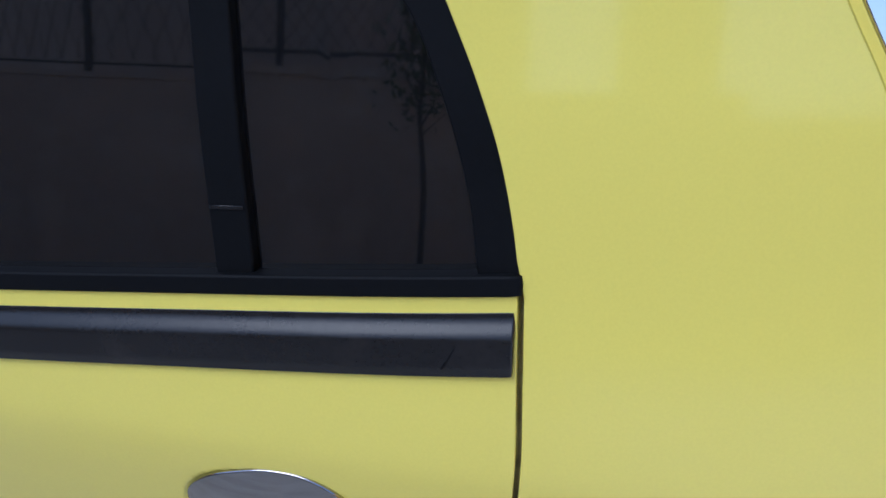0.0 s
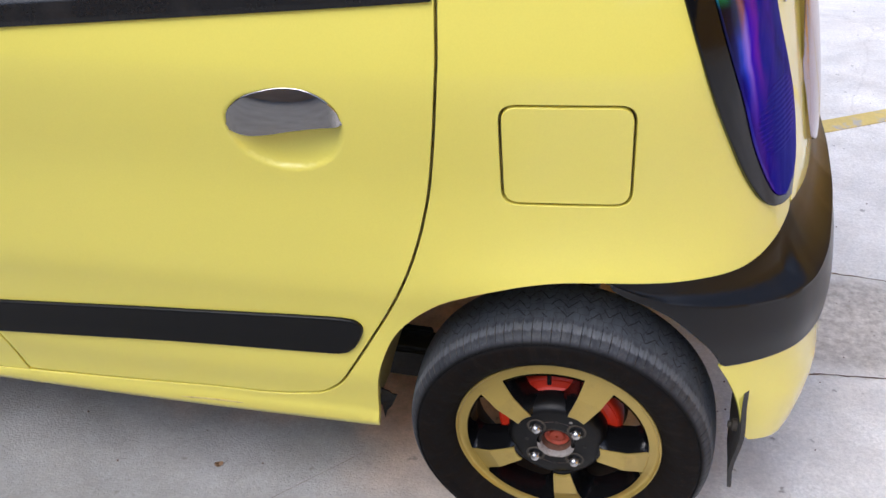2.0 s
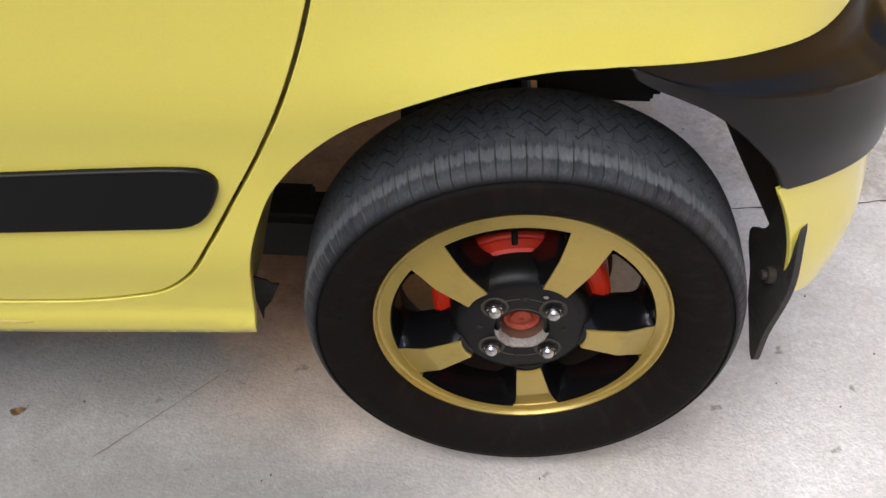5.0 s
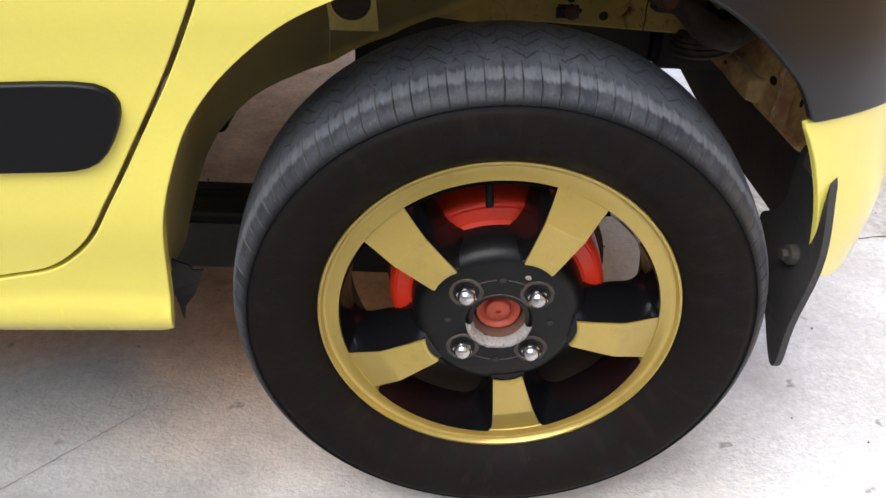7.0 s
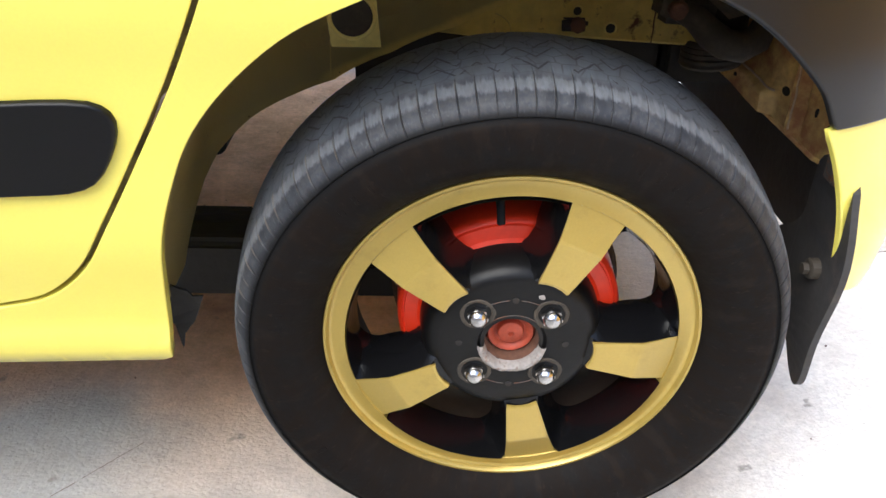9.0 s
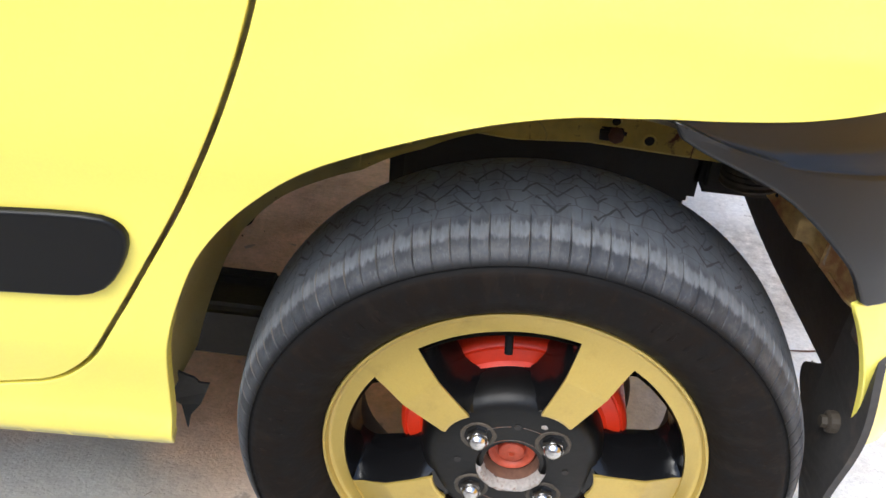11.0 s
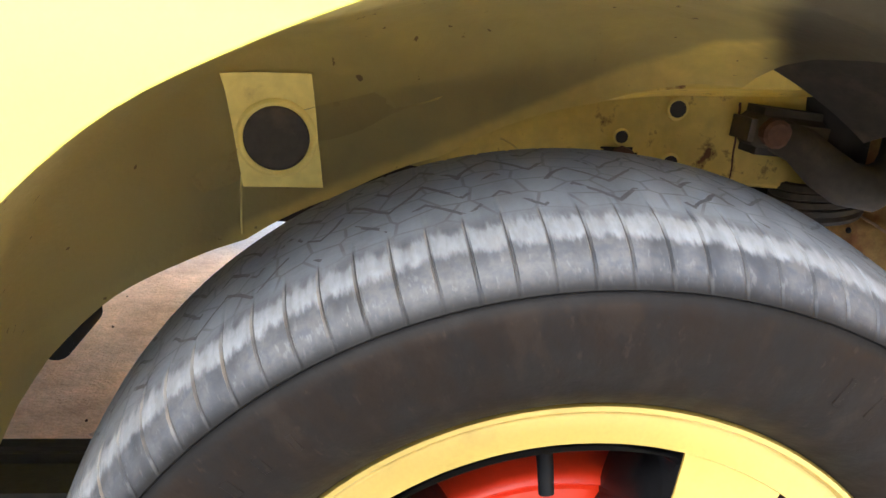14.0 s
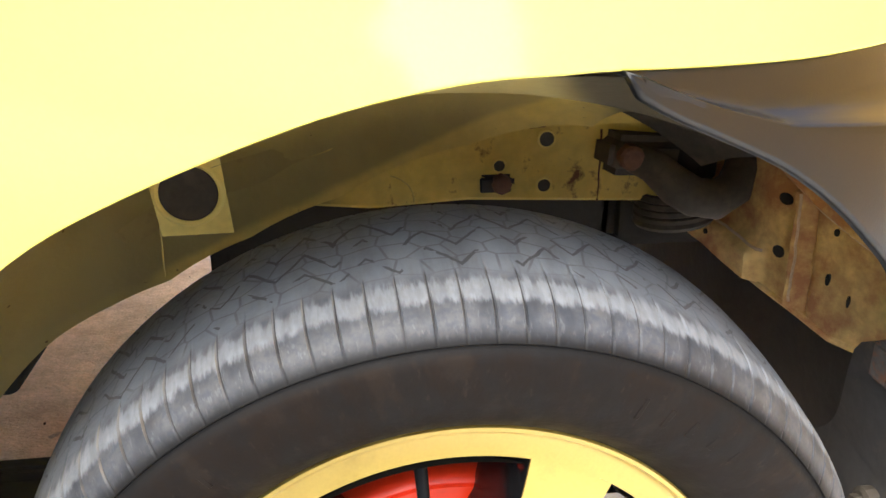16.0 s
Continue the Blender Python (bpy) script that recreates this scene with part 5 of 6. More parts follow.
    for p, q in zip(g, g[1:]):
        for k in range(25):
            bm.faces.new((p[k], q[k], q[k + 1], p[k + 1]))
    part("patch_plate", bm, patch_paint, house, "lighter yellow patch around the plug", smooth=True)

    def disc(rings):
        bm = bmesh.new()
        loops = [[bm.verts.new(on_house(px + r * math.cos(t), pz + r * math.sin(t), lift)) for t in np.linspace(0, 2 * math.pi, 49)[:-1]] for r, lift in rings]
        for a, b in zip(loops, loops[1:]):
            for k in range(48):
                bm.faces.new((a[k], a[(k + 1) % 48], b[(k + 1) % 48], b[k]))
        if rings[-1][0] < .012:
            bm.faces.new(loops[-1])
        return bm

    part("plug_rim", disc([(.0262, .0036), (.0250, .0054), (.0238, .0060), (.0222, .0056), (.0212, .0042)]), patch_paint, house, "pressed yellow rim", smooth=True)
    part("plug", disc([(.0216, .0040), (.0206, .0050), (.019, .0052), (.014, .0048), (.008, .0046)]), grime, house, "round black rubber plug", smooth=True)
    bm = bmesh.new()
    tube(bm, [on_house(-.190 + .03 * w, .488 + w, -.0002) for w in np.linspace(-.024, .046, 14)], .0008, 6)
    part("weld_seam", bm, jamb, house, "thin weld seam", smooth=True)


wheelhouse()


def rear_pan():
    """Rusty sheet behind the wheel, with a raised rib, a proud lower flange and a few holes."""
    def at(y, z, out=0.0):
        return Vector((.272 + .335 * (.323 - y) - out, y, z))

    def lower(y):
        return float(np.interp(y, [.10, .122, .166, .199, .241, .295, .323, .35], [.414, .413, .410, .418, .427, .444, .450, .455]))

    def relief(y, z):
        """Upright rib, a proud box-shaped flange low down and a proud fold along the top edge."""
        out = .009 * math.exp(-((y - .205 - .05 * (z - .42)) / .0040) ** 2) * (z < .520)
        out -= .005 * math.exp(-((y - .197 - .05 * (z - .42)) / .0035) ** 2) * (z < .520)
        if y > .238:
            ridge = .4567 + .26 * (y - .238)
            out += .015 / (1 + math.exp((z - ridge) / .0012)) * min(1, (y - .238) / .006)
        fold = float(np.interp(y, [.129, .179, .223, .24], [.492, .509, .532, .56]))
        out += .016 / (1 + math.exp((fold - z) / .0016))
        return out + .0016 * noise.noise(Vector((y * 40, z * 40, 1.3))) + .0008 * noise.noise(Vector((y * 150, z * 150, 4.1)))

    bm = bmesh.new()
    g = []
    for y in np.linspace(.115, .345, 90):
        lo = lower(y)
        col = [bm.verts.new(at(y, lo + .004, -.012)), bm.verts.new(at(y, lo, .001))]
        for v in np.linspace(0, 1, 80):
            z = lo + .003 + (.60 - lo) * v
            col.append(bm.verts.new(at(y, z, relief(y, z))))
        g.append(col)
    for p, q in zip(g, g[1:]):
        for k in range(len(p) - 1):
            bm.faces.new((p[k], q[k], q[k + 1], p[k + 1]))
    pan = part("rear_pan", bm, rusty, car, "rusty yellow sheet metal behind the wheel", smooth=True)
    for y, z, a, b in ((.2267, .5079, .0062, .0050), (.2268, .4618, .0058, .0052), (.178, .4562, .0018, .0050), (.1577, .446, .0012, .0050), (.177, .496, .0020, .0030), (.1286, .471, .0022, .0026), (.288, .459, .0020, .0024)):
        out = relief(y, z)
        bm = bmesh.new()
        ring = [bm.verts.new(at(y + a * math.cos(t), z + b * math.sin(t), out + .0012)) for t in np.linspace(0, 2 * math.pi, 17)[:-1]]
        back = [bm.verts.new(at(y + a * math.cos(t), z + b * math.sin(t), out - .004)) for t in np.linspace(0, 2 * math.pi, 17)[:-1]]
        bm.faces.new(ring)
        for k in range(16):
            bm.faces.new((ring[k], ring[(k + 1) % 16], back[(k + 1) % 16], back[k]))
        part("hole", bm, void, pan, "dark hole")
    bm = bmesh.new()
    tube(bm, [at(y, lower(y), .002) for y in np.linspace(.118, .342, 24)], .0026, 8)
    part("folded_edge", bm, rusty, pan, "rusty folded edge", smooth=True)
    # thin pale tubes put the light caught by the ridges into colour
    for y0, z0, y1, z1, thick in ((.301, .4735, .240, .4575, .0014), (.2075, .518, .2030, .427, .0012), (.2227, .5317, .1786, .5093, .0013), (.1786, .5093, .129, .492, .0013)):
        bm = bmesh.new()
        tube(bm, [at(y0 + (y1 - y0) * k, z0 + (z1 - z0) * k, relief(y0 + (y1 - y0) * k, z0 + (z1 - z0) * k) + .0006 + .0006 * noise.noise(Vector((k * 9, y0 * 50, 0)))) for k in np.linspace(0, 1, 22)], thick, 6)
        part("edge_highlight", bm, edge_line, pan, "pale painted highlight along the pressing's edge", smooth=True)


rear_pan()


def suspension():
    """Spring, damper boot and trailing arm, all black and dirty."""
    strut = part("spring_strut", tube(bmesh.new(), [(.226, .300, .464), (.224, .300, .50), (.220, .300, .60)], [.022, .022, .022], 18), grime, car, "black dirty spring and damper")
    bm = bmesh.new()
    pts = [(.226 + .032 * math.cos(t), .290 + .030 * math.sin(t), .470 + .07 * (math.cos(t) * .040) + .0060 * t / 2 / math.pi) for t in np.linspace(0, 5 * 2 * math.pi, 150)]
    tube(bm, pts, .0040, 6)
    part("coil_spring", bm, grime, strut, "black coil spring", smooth=True)
    bm = bmesh.new()
    revolve(bm, [(.010, .0), (.026, .006), (.033, .020), (.031, .075), (.036, .09), (.040, .13), (.02, .135)], 36)
    bmesh.ops.transform(bm, matrix=pose(.230, .305, .494, 96, 0, 5), verts=bm.verts)
    part("bump_stop", bm, void, strut, "black rubber spring seat", smooth=True)
    bm = bmesh.new()
    tube(bm, [(.176, .268, .536), (.190, .258, .530), (.206, .250, .516), (.222, .246, .506), (.241, .246, .503), (.258, .250, .511), (.268, .262, .524), (.276, .28, .546)], [.013, .014, .016, .017, .017, .016, .014, .010], 14)
    for v in bm.verts:
        v.co += .0012 * noise.noise_vector(v.co * 60)
    part("lower_band", bm, grime, strut, "thick black rubber band", smooth=True)
    bm = bmesh.new()
    tube(bm, [(.158, .270, .590), (.176, .258, .585), (.200, .250, .579), (.222, .246, .578), (.243, .248, .580), (.258, .254, .576), (.267, .262, .562), (.273, .272, .545)], [.008, .011, .013, .014, .014, .013, .011, .009], 14)
    for v in bm.verts:
        v.co += .0012 * noise.noise_vector(v.co * 60)
    part("upper_band", bm, grime, strut, "thick black rubber band", smooth=True)
    bm = bmesh.new()
    tube(bm, [(.208, .292, .585), (.212, .290, .612), (.22, .290, .64)], [.034, .042, .046], 20)
    part("dust_boot", bm, void, strut, "black rubber boot", smooth=True)
    bm = bmesh.new()
    box(bm, (-.020, -.012, -.017), (.05, .03, .017), .009, 3)
    bmesh.ops.transform(bm, matrix=pose(.171, .268, .538, 0, 6, 12), verts=bm.verts)
    arm = part("bracket", bm, grime, strut, "black bracket", smooth=True)
    bm = bmesh.new()
    tube(bm, [(.169, .262, .539), (.169, .252, .539), (.169, .250, .539)], [.0105, .0105, .008], 12)
    part("bolt", bm, rust, arm, "rusty bolt")
    strut.location.x = .011
    bm = bmesh.new()
    box(bm, (-.62, .235, .172), (.02, .31, .254), .010, 3)
    box(bm, (-.62, .285, .248), (-.30, .305, .267), .004, 2)
    part("trailing_arm", bm, void, car, "black pressed-steel trailing arm", smooth=True)
    bm = bmesh.new()
    tube(bm, [(0, .10, .275), (0, 1.30, .275)], .035, 16)
    part("axle_beam", bm, void, car, "black rear axle beam")


suspension()


def underbody():
    bm = bmesh.new()
    box(bm, (-2.85, .06, .235), (-.62, 1.34, .30), .02)
    part("floor_pan", bm, void, car, "dark underbody floor pan")
    for name, lo, hi, label in (("boot_floor", (.185, .315, .434), (.32, 1.10, .60), "dark underside of the boot floor"), ("cross_member", (.02, .315, .414), (.190, 1.10, .60), "dark cross member over the axle"), ("seat_floor", (-.62, .30, .45), (.05, 1.10, .56), "dark floor under the rear seat"), ("bulkhead", (-.66, .30, .26), (-.60, 1.10, .56), "dark upright step of the floor")):
        part(name, box(bmesh.new(), lo, hi, .012), void, car, label)


underbody()


def fuel_tank():
    bm = bmesh.new()
    box(bm, (-.175, .34, .31), (-.03, 1.02, .515), .03, 3)
    part("fuel_tank", bm, void, car, "black fuel tank under the floor", smooth=True)
    bm = bmesh.new()
    tube(bm, [(-.330, .258, .372), (-.330, .33, .368)], [.014, .013], 20)
    part("rubber_bush", bm, seal, car, "black rubber bush", smooth=True)
    bm = bmesh.new()
    torn = [(-.345, .332), (-.334, .322), (-.3235, .3165), (-.3166, .3147), (-.3135, .3055), (-.302, .308), (-.309, .290), (-.316, .272), (-.3275, .257), (-.329, .244), (-.332, .251), (-.337, .266), (-.347, .270)]
    vs = [bm.verts.new((x, .04 + .012 * math.sin((z - .24) * 40) - .15 * (x + .335), z)) for x, z in torn]
    f = bm.faces.new(vs)
    res = bmesh.ops.extrude_face_region(bm, geom=[f])
    bmesh.ops.translate(bm, vec=(0, .003, 0), verts=[v for v in res["geom"] if isinstance(v, bmesh.types.BMVert)])
    bmesh.ops.triangulate(bm, faces=[q for q in bm.faces if len(q.verts) > 4])
    part("torn_liner", bm, void, car, "torn black liner remnant at the sill end")


fuel_tank()


# ---------------------------------------------------------------- wheels
def tyre_mesh():
    prof = [(.176, .012), (.1815, .003), (.185, -.004), (.190, -.011), (.203, -.0235), (.217, -.0300), (.230, -.0318), (.240, -.0312), (.2458, -.0300), (.2468, -.0282), (.2492, -.0274), (.2502, -.0285), (.254, -.0255), (.258, -.0215), (.2620, -.0160), (.2653, -.0095), (.2680, -.002), (.2698, .007), (.2710, .017), (.2724, .029), (.2736, .043), (.2746, .057), (.2750, .072), (.2748, .088), (.2738, .100), (.2716, .110), (.266, .119), (.258, .126), (.246, .131), (.226, .134), (.200, .130), (.185, .120), (.178, .110)]
    n = 2496
    r = np.array([p[0] for p in prof])
    y = np.array([p[1] for p in prof])
    ang = 2 * math.pi * np.arange(n) / n
    blocks = 104
    frac = (np.arange(n) * blocks / n) % 1.0
    rng = np.random.default_rng(3)
    deep = rng.uniform(.6, 1.1, blocks)[(np.arange(n) * blocks // n).astype(int)]
    groove = np.where(frac < .045, 1.0, 0.0) * deep
    weight = np.interp(r, [.2508, .2520, .2560, .2610, .2688, .2704, .2714], [0, .25, .6, .9, 1.0, .6, 0]) * (y < .035)
    weight2 = np.where((y > .085), np.interp(r, [.255, .267, .273], [0, 1.0, .3]), 0)
    dr = -.0014 * np.outer(groove, weight + weight2)
    dyv = .0012 * np.outer(groove, weight)
    rr, yy = r[None, :] + dr, y[None, :] + dyv
    X, Z = rr * np.cos(ang)[:, None], rr * np.sin(ang)[:, None]
    Z = np.where(Z < -.2735, -.2735 + (Z + .2735) * .06, Z)
    co = np.stack([X, yy, Z], axis=-1).reshape(-1, 3)
    k = len(prof)
    idx = np.arange(n * k).reshape(n, k)
    nxt = np.roll(idx, -1, axis=0)
    quads = np.stack([idx[:, :-1], idx[:, 1:], nxt[:, 1:], nxt[:, :-1]], axis=-1).reshape(-1, 4)
    data = bpy.data.meshes.new("tyre")
    data.from_pydata(co.tolist(), [], quads.tolist())
    data.polygons.foreach_set("use_smooth", [True] * len(data.polygons))
    data.set_sharp_from_angle(angle=radians(50))
    return data


def build_wheel(at):
    """Five-spoke alloy with gold faces, black flanks and a red drum behind; local axis y, outer face towards -y."""
    bm = bmesh.new()
    revolve(bm, [(.1616, .0060), (.1620, -.0005), (.1630, -.0024), (.1655, -.0016), (.1710, .0002), (.1745, .0008), (.1760, .0010), (.1772, .0006), (.1788, -.0004), (.1796, -.0026), (.1812, -.0050), (.1836, -.0048), (.1848, -.002), (.184, .003), (.178, .014)], 128)
    wheel = part("wheel", bm, gold, car, "gold and black five-spoke alloy wheel", smooth=True)
    wheel.matrix_world = at
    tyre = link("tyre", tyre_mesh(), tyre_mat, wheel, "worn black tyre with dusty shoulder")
    # raised sidewall marks
    bm = bmesh.new()
    rng = random.Random(8)
    for a0, cnt in ((2.35, 3), (1.15, 5), (.15, 7), (4.1, 6), (3.0, 4), (5.3, 6)):
        for i in range(cnt):
            a = a0 - i * .075
            h, w = rng.uniform(.0045, .007), rng.uniform(.0010, .0022)
            m = Matrix.Rotation(-a, 4, "Y") @ Matrix.Translation((.226, -.0313, 0)) @ Matrix.Rotation(radians(-5), 4, "Z")
            box(bm, (-h, -.0003, -w), (h, .002, w), .0002, 1, m)
    tagged(part("sidewall_marking", bm, tyre_mat, wheel, "low raised marking on the sidewall"), kind="stuff")
    bm = bmesh.new()
    revolve(bm, [(.1618, .016), (.1612, .03), (.1600, .05), (.1590, .075), (.160, .092), (.166, .106), (.172, .116), (.177, .124)], 96)
    part("barrel", bm, barrel_paint, wheel, "black inside of the rim", smooth=True)
    # hub disc with fillet
    bm = bmesh.new()
    revolve(bm, [(.031, .030), (.031, .010), (.034, .0058), (.050, .0050), (.0715, .0052), (.0765, .0064), (.0815, .0100), (.0855, .0160), (.0885, .025), (.0900, .037), (.0905, .050)], 96)
    part("hub_disc", bm, hub_black, wheel, "black hub disc", smooth=True)
    for i in range(5):
        a = radians(65.1 + 72 * i)
        turn = Matrix.Rotation(-(a - math.pi / 2), 4, "Y")
        # gold face: flat near the hub, falling away to the ring
        bm = bmesh.new()
        rows = [(.0800, .0150, -.0012), (.0825, .0160, -.0022), (.105, .0193, -.0022), (.1245, .0218, -.0022), (.1275, .0222, -.0016), (.145, .0247, .0044), (.1645, .0281, .0106)]
        shells = []
        for back in (0, .003):
            shells.append([[bm.verts.new((u * w, y + back + .0004 * abs(u) ** 3, r - .0035 * abs(u) ** 2 * (r < .084))) for u in (-1, -.96, -.5, 0, .5, .96, 1)] for r, w, y in rows])
        for g in shells:
            for p, q in zip(g, g[1:]):
                for k in range(6):
                    bm.faces.new((p[k], p[k + 1], q[k + 1], q[k]))
        loops = [[r[0] for r in g] + g[-1][1:] + [r[-1] for r in g[-2::-1]] + g[0][-2:0:-1] for g in shells]
        for k in range(len(loops[0])):
            j = (k + 1) % len(loops[0])
            bm.faces.new((loops[0][k], loops[0][j], loops[1][j], loops[1][k]))
        bmesh.ops.transform(bm, matrix=turn, verts=bm.verts)
        part("spoke_face", bm, gold, wheel, "gold painted spoke face")
        # black flank, widening behind the face
        bm = bmesh.new()
        sec = []
        for r, w, y, wide in ((.060, .024, .0095, .024), (.074, .0175, .0065, .022), (.083, .0163, .0010, .017), (.092, .0176, .0002, .0125), (.108, .0199, .0002, .0100), (.1245, .0222, .0002, .0105), (.142, .0247, .0050, .0115), (.152, .0262, .0085, .015), (.1625, .0279, .0116, .022)):
            sec.append([bm.verts.new((x, yy, r)) for x, yy in ((-w, y), (w, y), (w + wide * .16, y + .005), (w + wide * .55, .020), (w + wide * .9, .034), (w + wide, .048), (-w - wide, .048), (-w - wide * .9, .034), (-w - wide * .55, .020), (-w - wide * .16, y + .005))])
        for p, q in zip(sec, sec[1:]):
            for k in range(10):
                bm.faces.new((p[k], p[(k + 1) % 10], q[(k + 1) % 10], q[k]))
        bm.faces.new(sec[0])
        bm.faces.new(sec[-1][::-1])
        bmesh.ops.transform(bm, matrix=turn, verts=bm.verts)
        part("spoke", bm, spoke_black, wheel, "black spoke flank", smooth=True)
    # black funnel-shaped pocket of each opening, rounded towards the back
    edge_r, edge_w = (.083, .105, .1245, .145, .1625), (.0163, .0194, .0220, .0249, .0279)
    def side_at(r):
        a = radians(36) - math.asin(float(np.interp(r, edge_r, edge_w)) / r)
        return r * math.sin(a), r * math.cos(a)
    right = [side_at(r) for r in np.linspace(.0885, .1612, 14)]
    t0, t1 = math.atan2(*right[0]), math.atan2(*right[-1])
    outline = right + [(.1612 * math.sin(a), .1612 * math.cos(a)) for a in np.linspace(t1, -t1, 22)[1:-1]] + [(-x, z) for x, z in right[::-1]] + [(.0885 * math.sin(a), .0885 * math.cos(a)) for a in np.linspace(-t0, t0, 10)[1:-1]]
    mid, count = .128, 72
    reach = []
    for k in range(count):
        d = (math.sin(2 * math.pi * k / count), math.cos(2 * math.pi * k / count))
        best = .01
        for (x0, z0), (x1, z1) in zip(outline, outline[1:] + outline[:1]):
            ex, ez = x1 - x0, z1 - z0
            den = d[0] * ez - d[1] * ex
            if abs(den) > 1e-12:
                q = (x0 * ez - (z0 - mid) * ex) / den
                w = (x0 * d[1] - (z0 - mid) * d[0]) / den
                if q > 0 and -1e-6 <= w <= 1 + 1e-6:
                    best = max(best, q)
        reach.append(best)
    soft = [sum(reach[(k + j) % count] * (7 - abs(j)) for j in range(-6, 7)) / 49 for k in range(count)]
    for i in range(5):
        turn = Matrix.Rotation(-(radians(65.1 + 36 + 72 * i) - math.pi / 2), 4, "Y")
        bm = bmesh.new()
        rings = []
        for step, deep in ((0, 0), (.10, .004), (.30, .013), (.62, .028), (.88, .040), (1.0, .049), (1.02, .056)):
            ring = []
            for k in range(count):
                a = 2 * math.pi * k / count
                hubward = max(0, -math.cos(a)) ** 2
                back = min(soft[k], reach[k]) * (.80 + .17 * hubward)
                q = reach[k] + (back - reach[k]) * step
                x, z = q * math.sin(a), mid + q * math.cos(a)
                r = math.hypot(x, z)
                front = float(np.interp(r, (.0885, .094, .1245, .145, .158, .1622), (.026, .004, .0012, .0060, .0085, .0045)))
                ring.append(bm.verts.new((x, front + (.056 - front) * deep / .056, z)))
            rings.append(ring)
        for p, q in zip(rings, rings[1:]):
            for k in range(count):
                bm.faces.new((p[k], p[(k + 1) % count], q[(k + 1) % count], q[k]))
        bmesh.ops.transform(bm, matrix=turn, verts=bm.verts)
        part("spoke_pocket", bm, spoke_black, wheel, "glossy black wall of the opening", smooth=True)
    for i in range(4):
        a = radians(45 + 90 * i)
        c = Vector((.05 * math.cos(a), 0, .05 * math.sin(a)))
        bm = bmesh.new()
        revolve(bm, [(.0172, .0054), (.0166, .0040), (.0150, .0038), (.0135, .0046), (.0115, .009)], 28, centre=c)
        for v in bm.verts:
            v.co += .0009 * noise.noise_vector(v.co * 160)
        part("bolt_seat", bm, grime, wheel, "brown worn bolt seat", smooth=True)
        bm = bmesh.new()
        tube(bm, [c + Vector((0, .012, 0)), c + Vector((0, -.002, 0))], .0105, 6)
        revolve(bm, [(.0092, -.002), (.0088, -.0045), (.0068, -.0078), (.0038, -.0094), (.0001, -.0098)], 20, centre=c)
        part("wheel_nut", bm, nut_metal, wheel, "chrome domed wheel nut", smooth=True)
        a = radians(90 * i)
        c = Vector((.052 * math.cos(a), 0, .052 * math.sin(a)))
        bm = bmesh.new()
        tube(bm, [c + Vector((0, .004, 0)), c + Vector((0, .0058, 0))], .0032, 12)
        part("drain_hole", bm, void, wheel, "small drain hole")
    # crumbled lower part of the centre cap, brown seat inside it and bare scratched arcs on the disc
    bm = bmesh.new()
    revolve(bm, [(.0345, .0052), (.0340, .0020), (.0318, .0002), (.0290, .0006), (.0272, .0040), (.0264, .0100), (.0262, .0160)], 60, radians(186), radians(352))
    for v in bm.verts:
        a = math.atan2(v.co.z, v.co.x)
        v.co.y += .0022 * noise.noise(v.co * 150) + .0035 * max(0, abs(a + math.pi / 2) - .9)
    part("cap_ring", bm, cap_alloy, wheel, "corroded pale remains of the centre cap", smooth=True)
    bm = bmesh.new()
    revolve(bm, [(.0272, .0090), (.0258, .0120), (.0252, .0200), (.0250, .0260)], 60)
    part("cap_seat", bm, rust, wheel, "brown rusty cap seat", smooth=True)
    for r, a0, a1, y in ((.0335, 48, 138, .0058), (.0520, 60, 84, .0050), (.0520, 97, 122, .0050), (.0520, 240, 264, .0050), (.0520, 276, 300, .0050)):
        bm = bmesh.new()
        tube(bm, [(r * math.cos(radians(d)), y, r * math.sin(radians(d))) for d in np.linspace(a0, a1, 14)], .0004, 6)
        part("edge_line", bm, steel, wheel, "thin bare metal line")
    bm = bmesh.new()
    bmesh.ops.create_icosphere(bm, subdivisions=2, radius=.0028, matrix=pose(.0245, .0050, .0560) @ Matrix.Diagonal((1.2, .3, 1, 1)))
    for v in bm.verts:
        v.co += .0008 * noise.noise_vector(v.co * 300)
    part("paint_chip", bm, cap_alloy, wheel, "small pale chip in the black paint")
    bm = bmesh.new()
    revolve(bm, [(.0250, .0280), (.0238, .0235), (.0222, .0215), (.0190, .0225), (.0165, .0260), (.0120, .0270)], 48)
    part("hub_cap", bm, hub_red, wheel, "rusty red hub flange", smooth=True)
    bm = bmesh.new()
    revolve(bm, [(.0312, .0100), (.0266, .0095), (.0258, .016), (.0250, .034)], 48)
    part("hub_bore", bm, void, wheel, "dark hub bore", smooth=True)
    bm = bmesh.new()
    revolve(bm, [(.0140, .032), (.0135, .024), (.0122, .0215), (.0095, .0205), (.0030, .0200), (.0026, .023), (.0001, .023)], 40)
    part("hub_pin", bm, hub_red, wheel, "rusty red hub end", smooth=True)
    bm = bmesh.new()
    revolve(bm, [(.040, .058), (.078, .056), (.083, .0545), (.0900, .0555), (.0935, .0600), (.0990, .0612), (.1060, .0622), (.1070, .0645), (.1082, .0645), (.1090, .0630), (.1115, .0650), (.1135, .069), (.1145, .105)], 96)
    bmesh.ops.translate(bm, vec=(0, -.010, 0), verts=bm.verts)
    part("brake_drum", bm, red, wheel, "red painted brake drum", smooth=True)
    bm = bmesh.new()
    revolve(bm, [(.03, .107), (.118, .107), (.121, .110), (.121, .116), (.03, .116)], 64)
    part("backing_plate", bm, brown_metal, wheel, "brown brake backing plate", smooth=True)
    bm = bmesh.new()
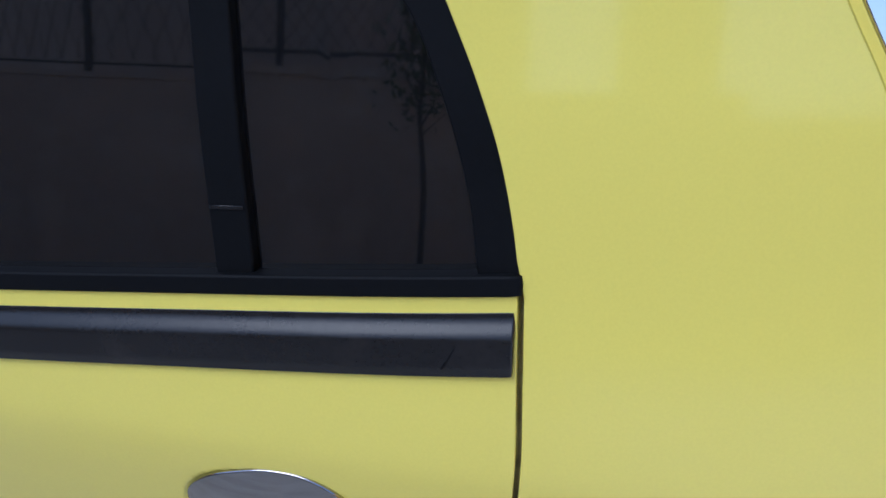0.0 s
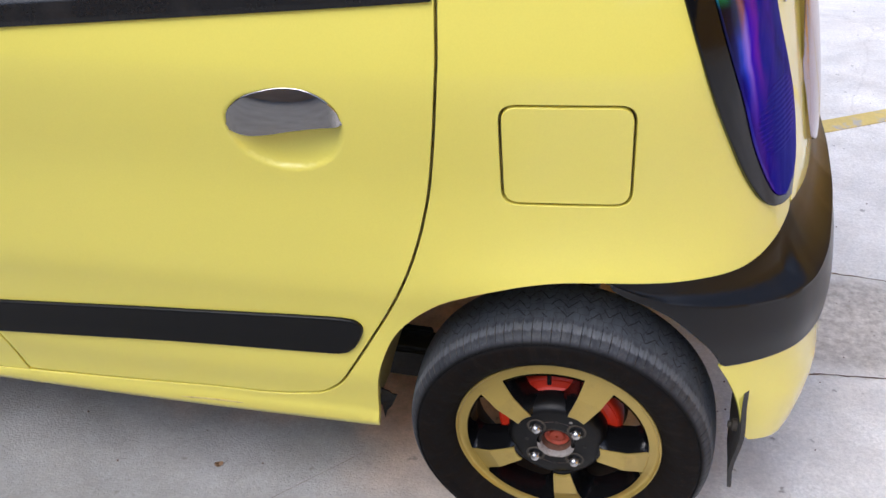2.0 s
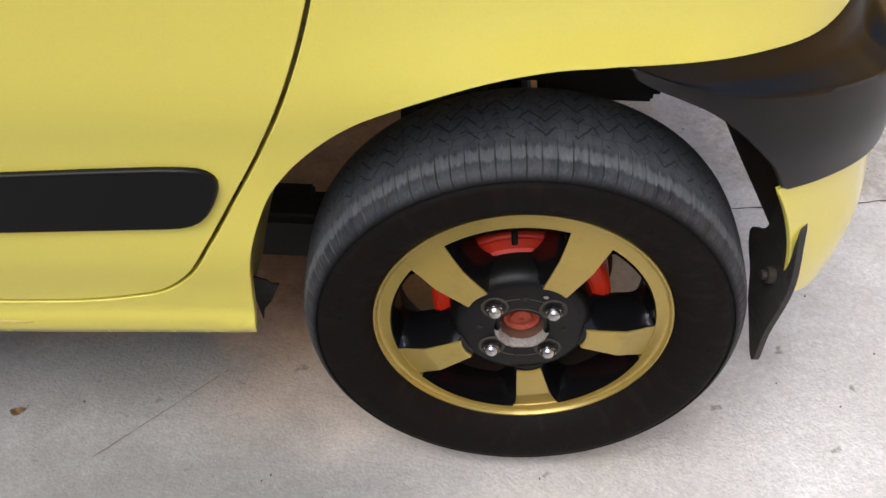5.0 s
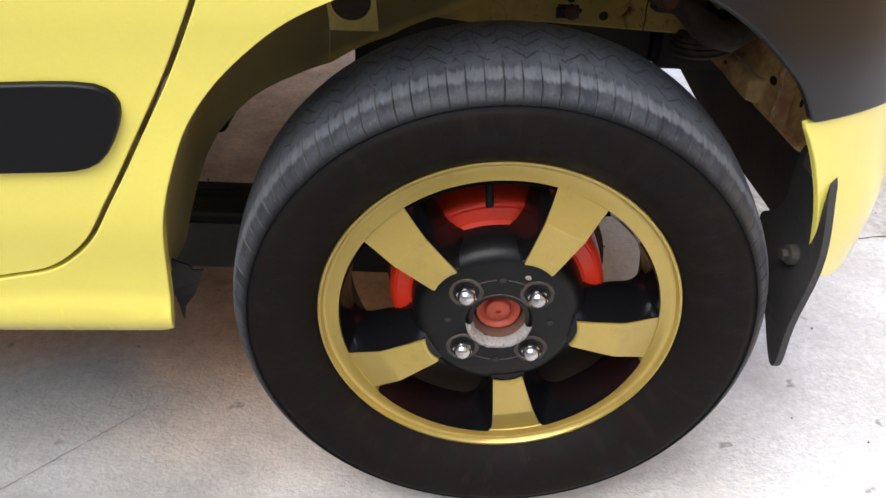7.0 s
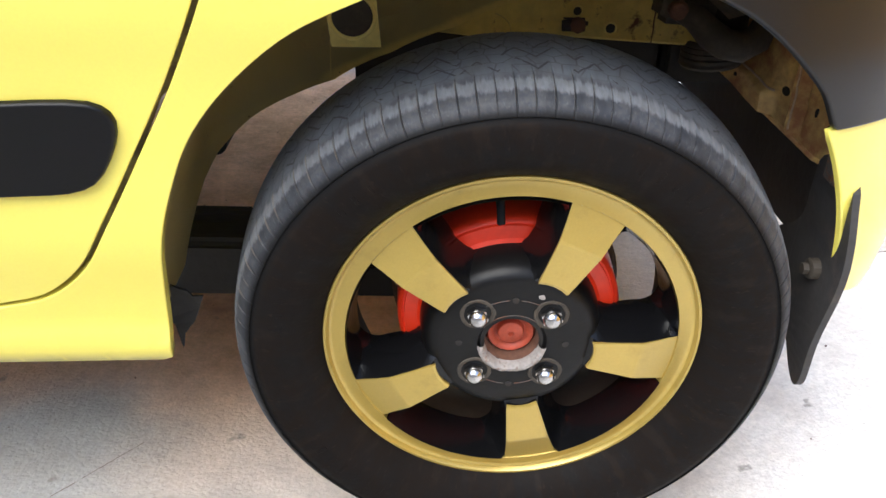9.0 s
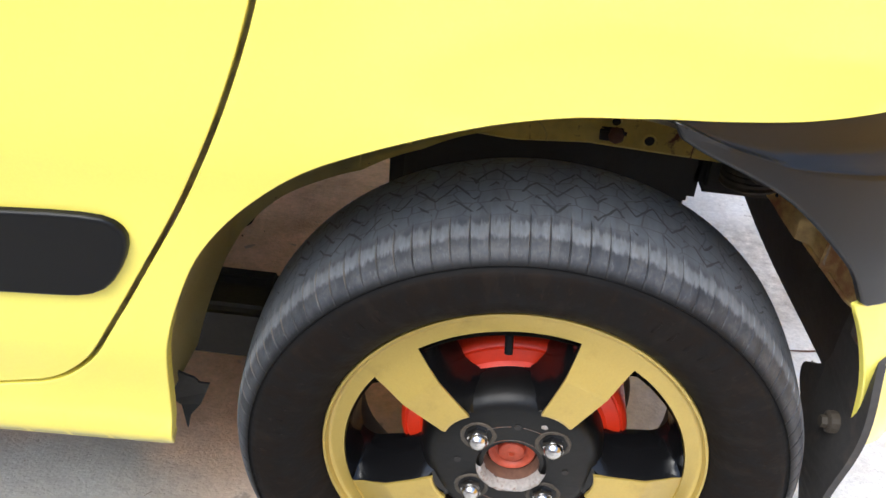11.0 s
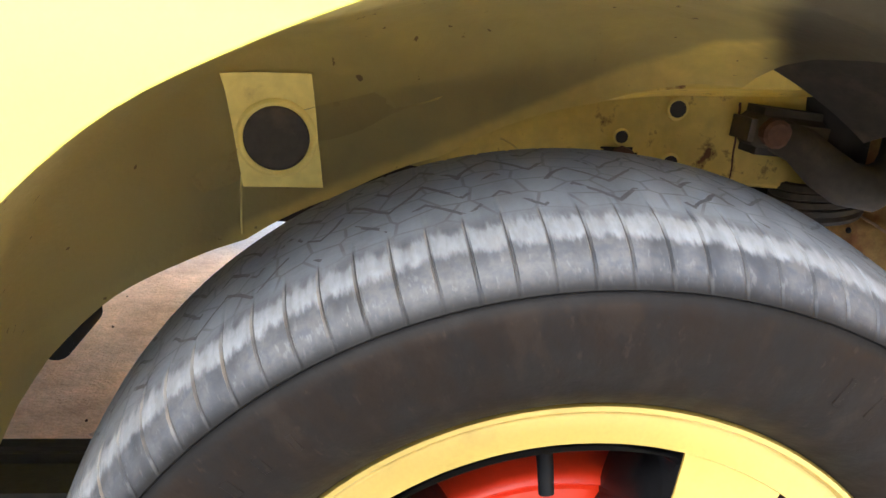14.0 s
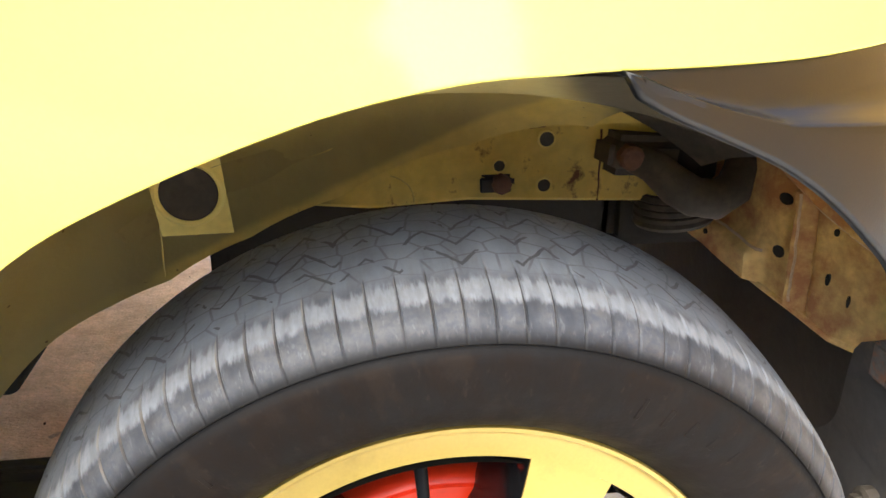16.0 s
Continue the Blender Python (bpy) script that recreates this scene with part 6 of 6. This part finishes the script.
    v0 = Vector((-.020, .030, .151))
    tube(bm, [v0, v0 + Vector((.001, -.006, -.010)), v0 + Vector((.002, -.010, -.024)), v0 + Vector((.0022, -.0105, -.0245))], [.0045, .004, .0038, .002], 12)
    part("valve", bm, seal, wheel, "black rubber valve stem", smooth=True)
    # the spokes, hub and drum stand a little further out than the rim's well
    for ob in wheel.children:
        if ob.name.split(".")[0] not in ("tyre", "sidewall_marking", "barrel"):
            ob.data.transform(Matrix.Translation((0, -.011, 0)))
    return wheel


wheel = build_wheel(pose(0, .018, .2775, 2.2, 0, 0))
for m in (pose(0, 2 * MIDDLE, .2775, 0, 0, 180), pose(-2.38, 2 * MIDDLE, .2775, 0, 0, 180), pose(-2.38, .018, .2775)):
    copy_thing(wheel, m)


# ---------------------------------------------------------------- the rest of the shell
def far_shell():
    """Far side, roof and nose, never passed by the walk."""
    far = [(-1.99, .26), (-.36, .26), (-.33, .40), (-.25, .55), (-.10, .63), (.06, .65), (.24, .655), (.39, .71), (.40, .735), (.32, .75), (.20, .94), (.112, 1.14), (.05, 1.30), (-.02, 1.47), (-.33, 1.492), (-.20, 1.25), (-.185, 1.14), (-2.0, 1.0)]
    panel("far_side_panel", far, skin, paint, car, "yellow far side of the body", step=.05, mirror=True)
    panel("far_window", [(-1.95, 1.02), (-.20, 1.15), (-.25, 1.44), (-1.5, 1.45)], raised(skin, -.01), glass, car, "dark tinted far side windows", step=.08, mirror=True)
    bm = bmesh.new()
    g = []
    for x in np.linspace(-1.72, .0, 18):
        col = []
        for v in np.linspace(-1, 1, 15):
            half = MIDDLE - float(skin(np.array(x), np.array(1.455))[1]) - .01
            crown = 1.462 + .075 * (1 - abs(v) ** 2.6) - .05 * max(0, -x - 1.3) ** 2 - .03 * max(0, x + .3)
            col.append(bm.verts.new((x, MIDDLE + half * v, crown)))
        g.append(col)
    for p, q in zip(g, g[1:]):
        for k in range(14):
            bm.faces.new((p[k], q[k], q[k + 1], p[k + 1]))
    bmesh.ops.solidify(bm, geom=bm.faces[:], thickness=.01)
    part("roof", bm, paint, car, "yellow roof", smooth=True)
    for mirror in (False, True):
        wing = [(-2.01, .27)] + [(-2.38 + .33 * math.cos(t), .275 + .34 * math.sin(t)) for t in np.linspace(0.1, math.pi - .1, 24)] + [(-2.85, .30), (-2.9, .60), (-2.85, .80), (-2.5, .93), (-2.02, 1.0), (-2.03, .7)]
        panel("front_wing", wing, skin, paint, car, "yellow front wing", step=.06, mirror=mirror)
    bm = bmesh.new()
    g = []
    for u in np.linspace(0, 1, 16):
        x = -1.98 - .92 * u
        z = 1.0 - .07 * u - .16 * u ** 5
        g.append([bm.verts.new((x, MIDDLE + .74 * v * (1 - .10 * u * u), z + .05 * (1 - v * v))) for v in np.linspace(-1, 1, 11)])
    for p, q in zip(g, g[1:]):
        for k in range(10):
            bm.faces.new((p[k], q[k], q[k + 1], p[k + 1]))
    bmesh.ops.solidify(bm, geom=bm.faces[:], thickness=.01)
    part("bonnet", bm, paint, car, "yellow bonnet", smooth=True)
    bm = bmesh.new()
    box(bm, (-3.0, .0, .22), (-2.82, 1.40, .82), .06, 4)
    part("front_bumper", bm, paint, car, "yellow front bumper", smooth=True)
    bm = bmesh.new()
    vs = [bm.verts.new(p) for p in ((-1.98, .08, 1.0), (-1.98, 1.32, 1.0), (-1.66, 1.22, 1.48), (-1.66, .18, 1.48))]
    f = bm.faces.new(vs)
    bmesh.ops.solidify(bm, geom=[f], thickness=.006)
    part("windscreen", bm, glass, car, "dark windscreen")
    bm = bmesh.new()
    box(bm, (-2.0, .0, .95), (-1.9, 1.40, 1.02), .01)
    part("dashboard", bm, void, car, "dark dashboard")


far_shell()
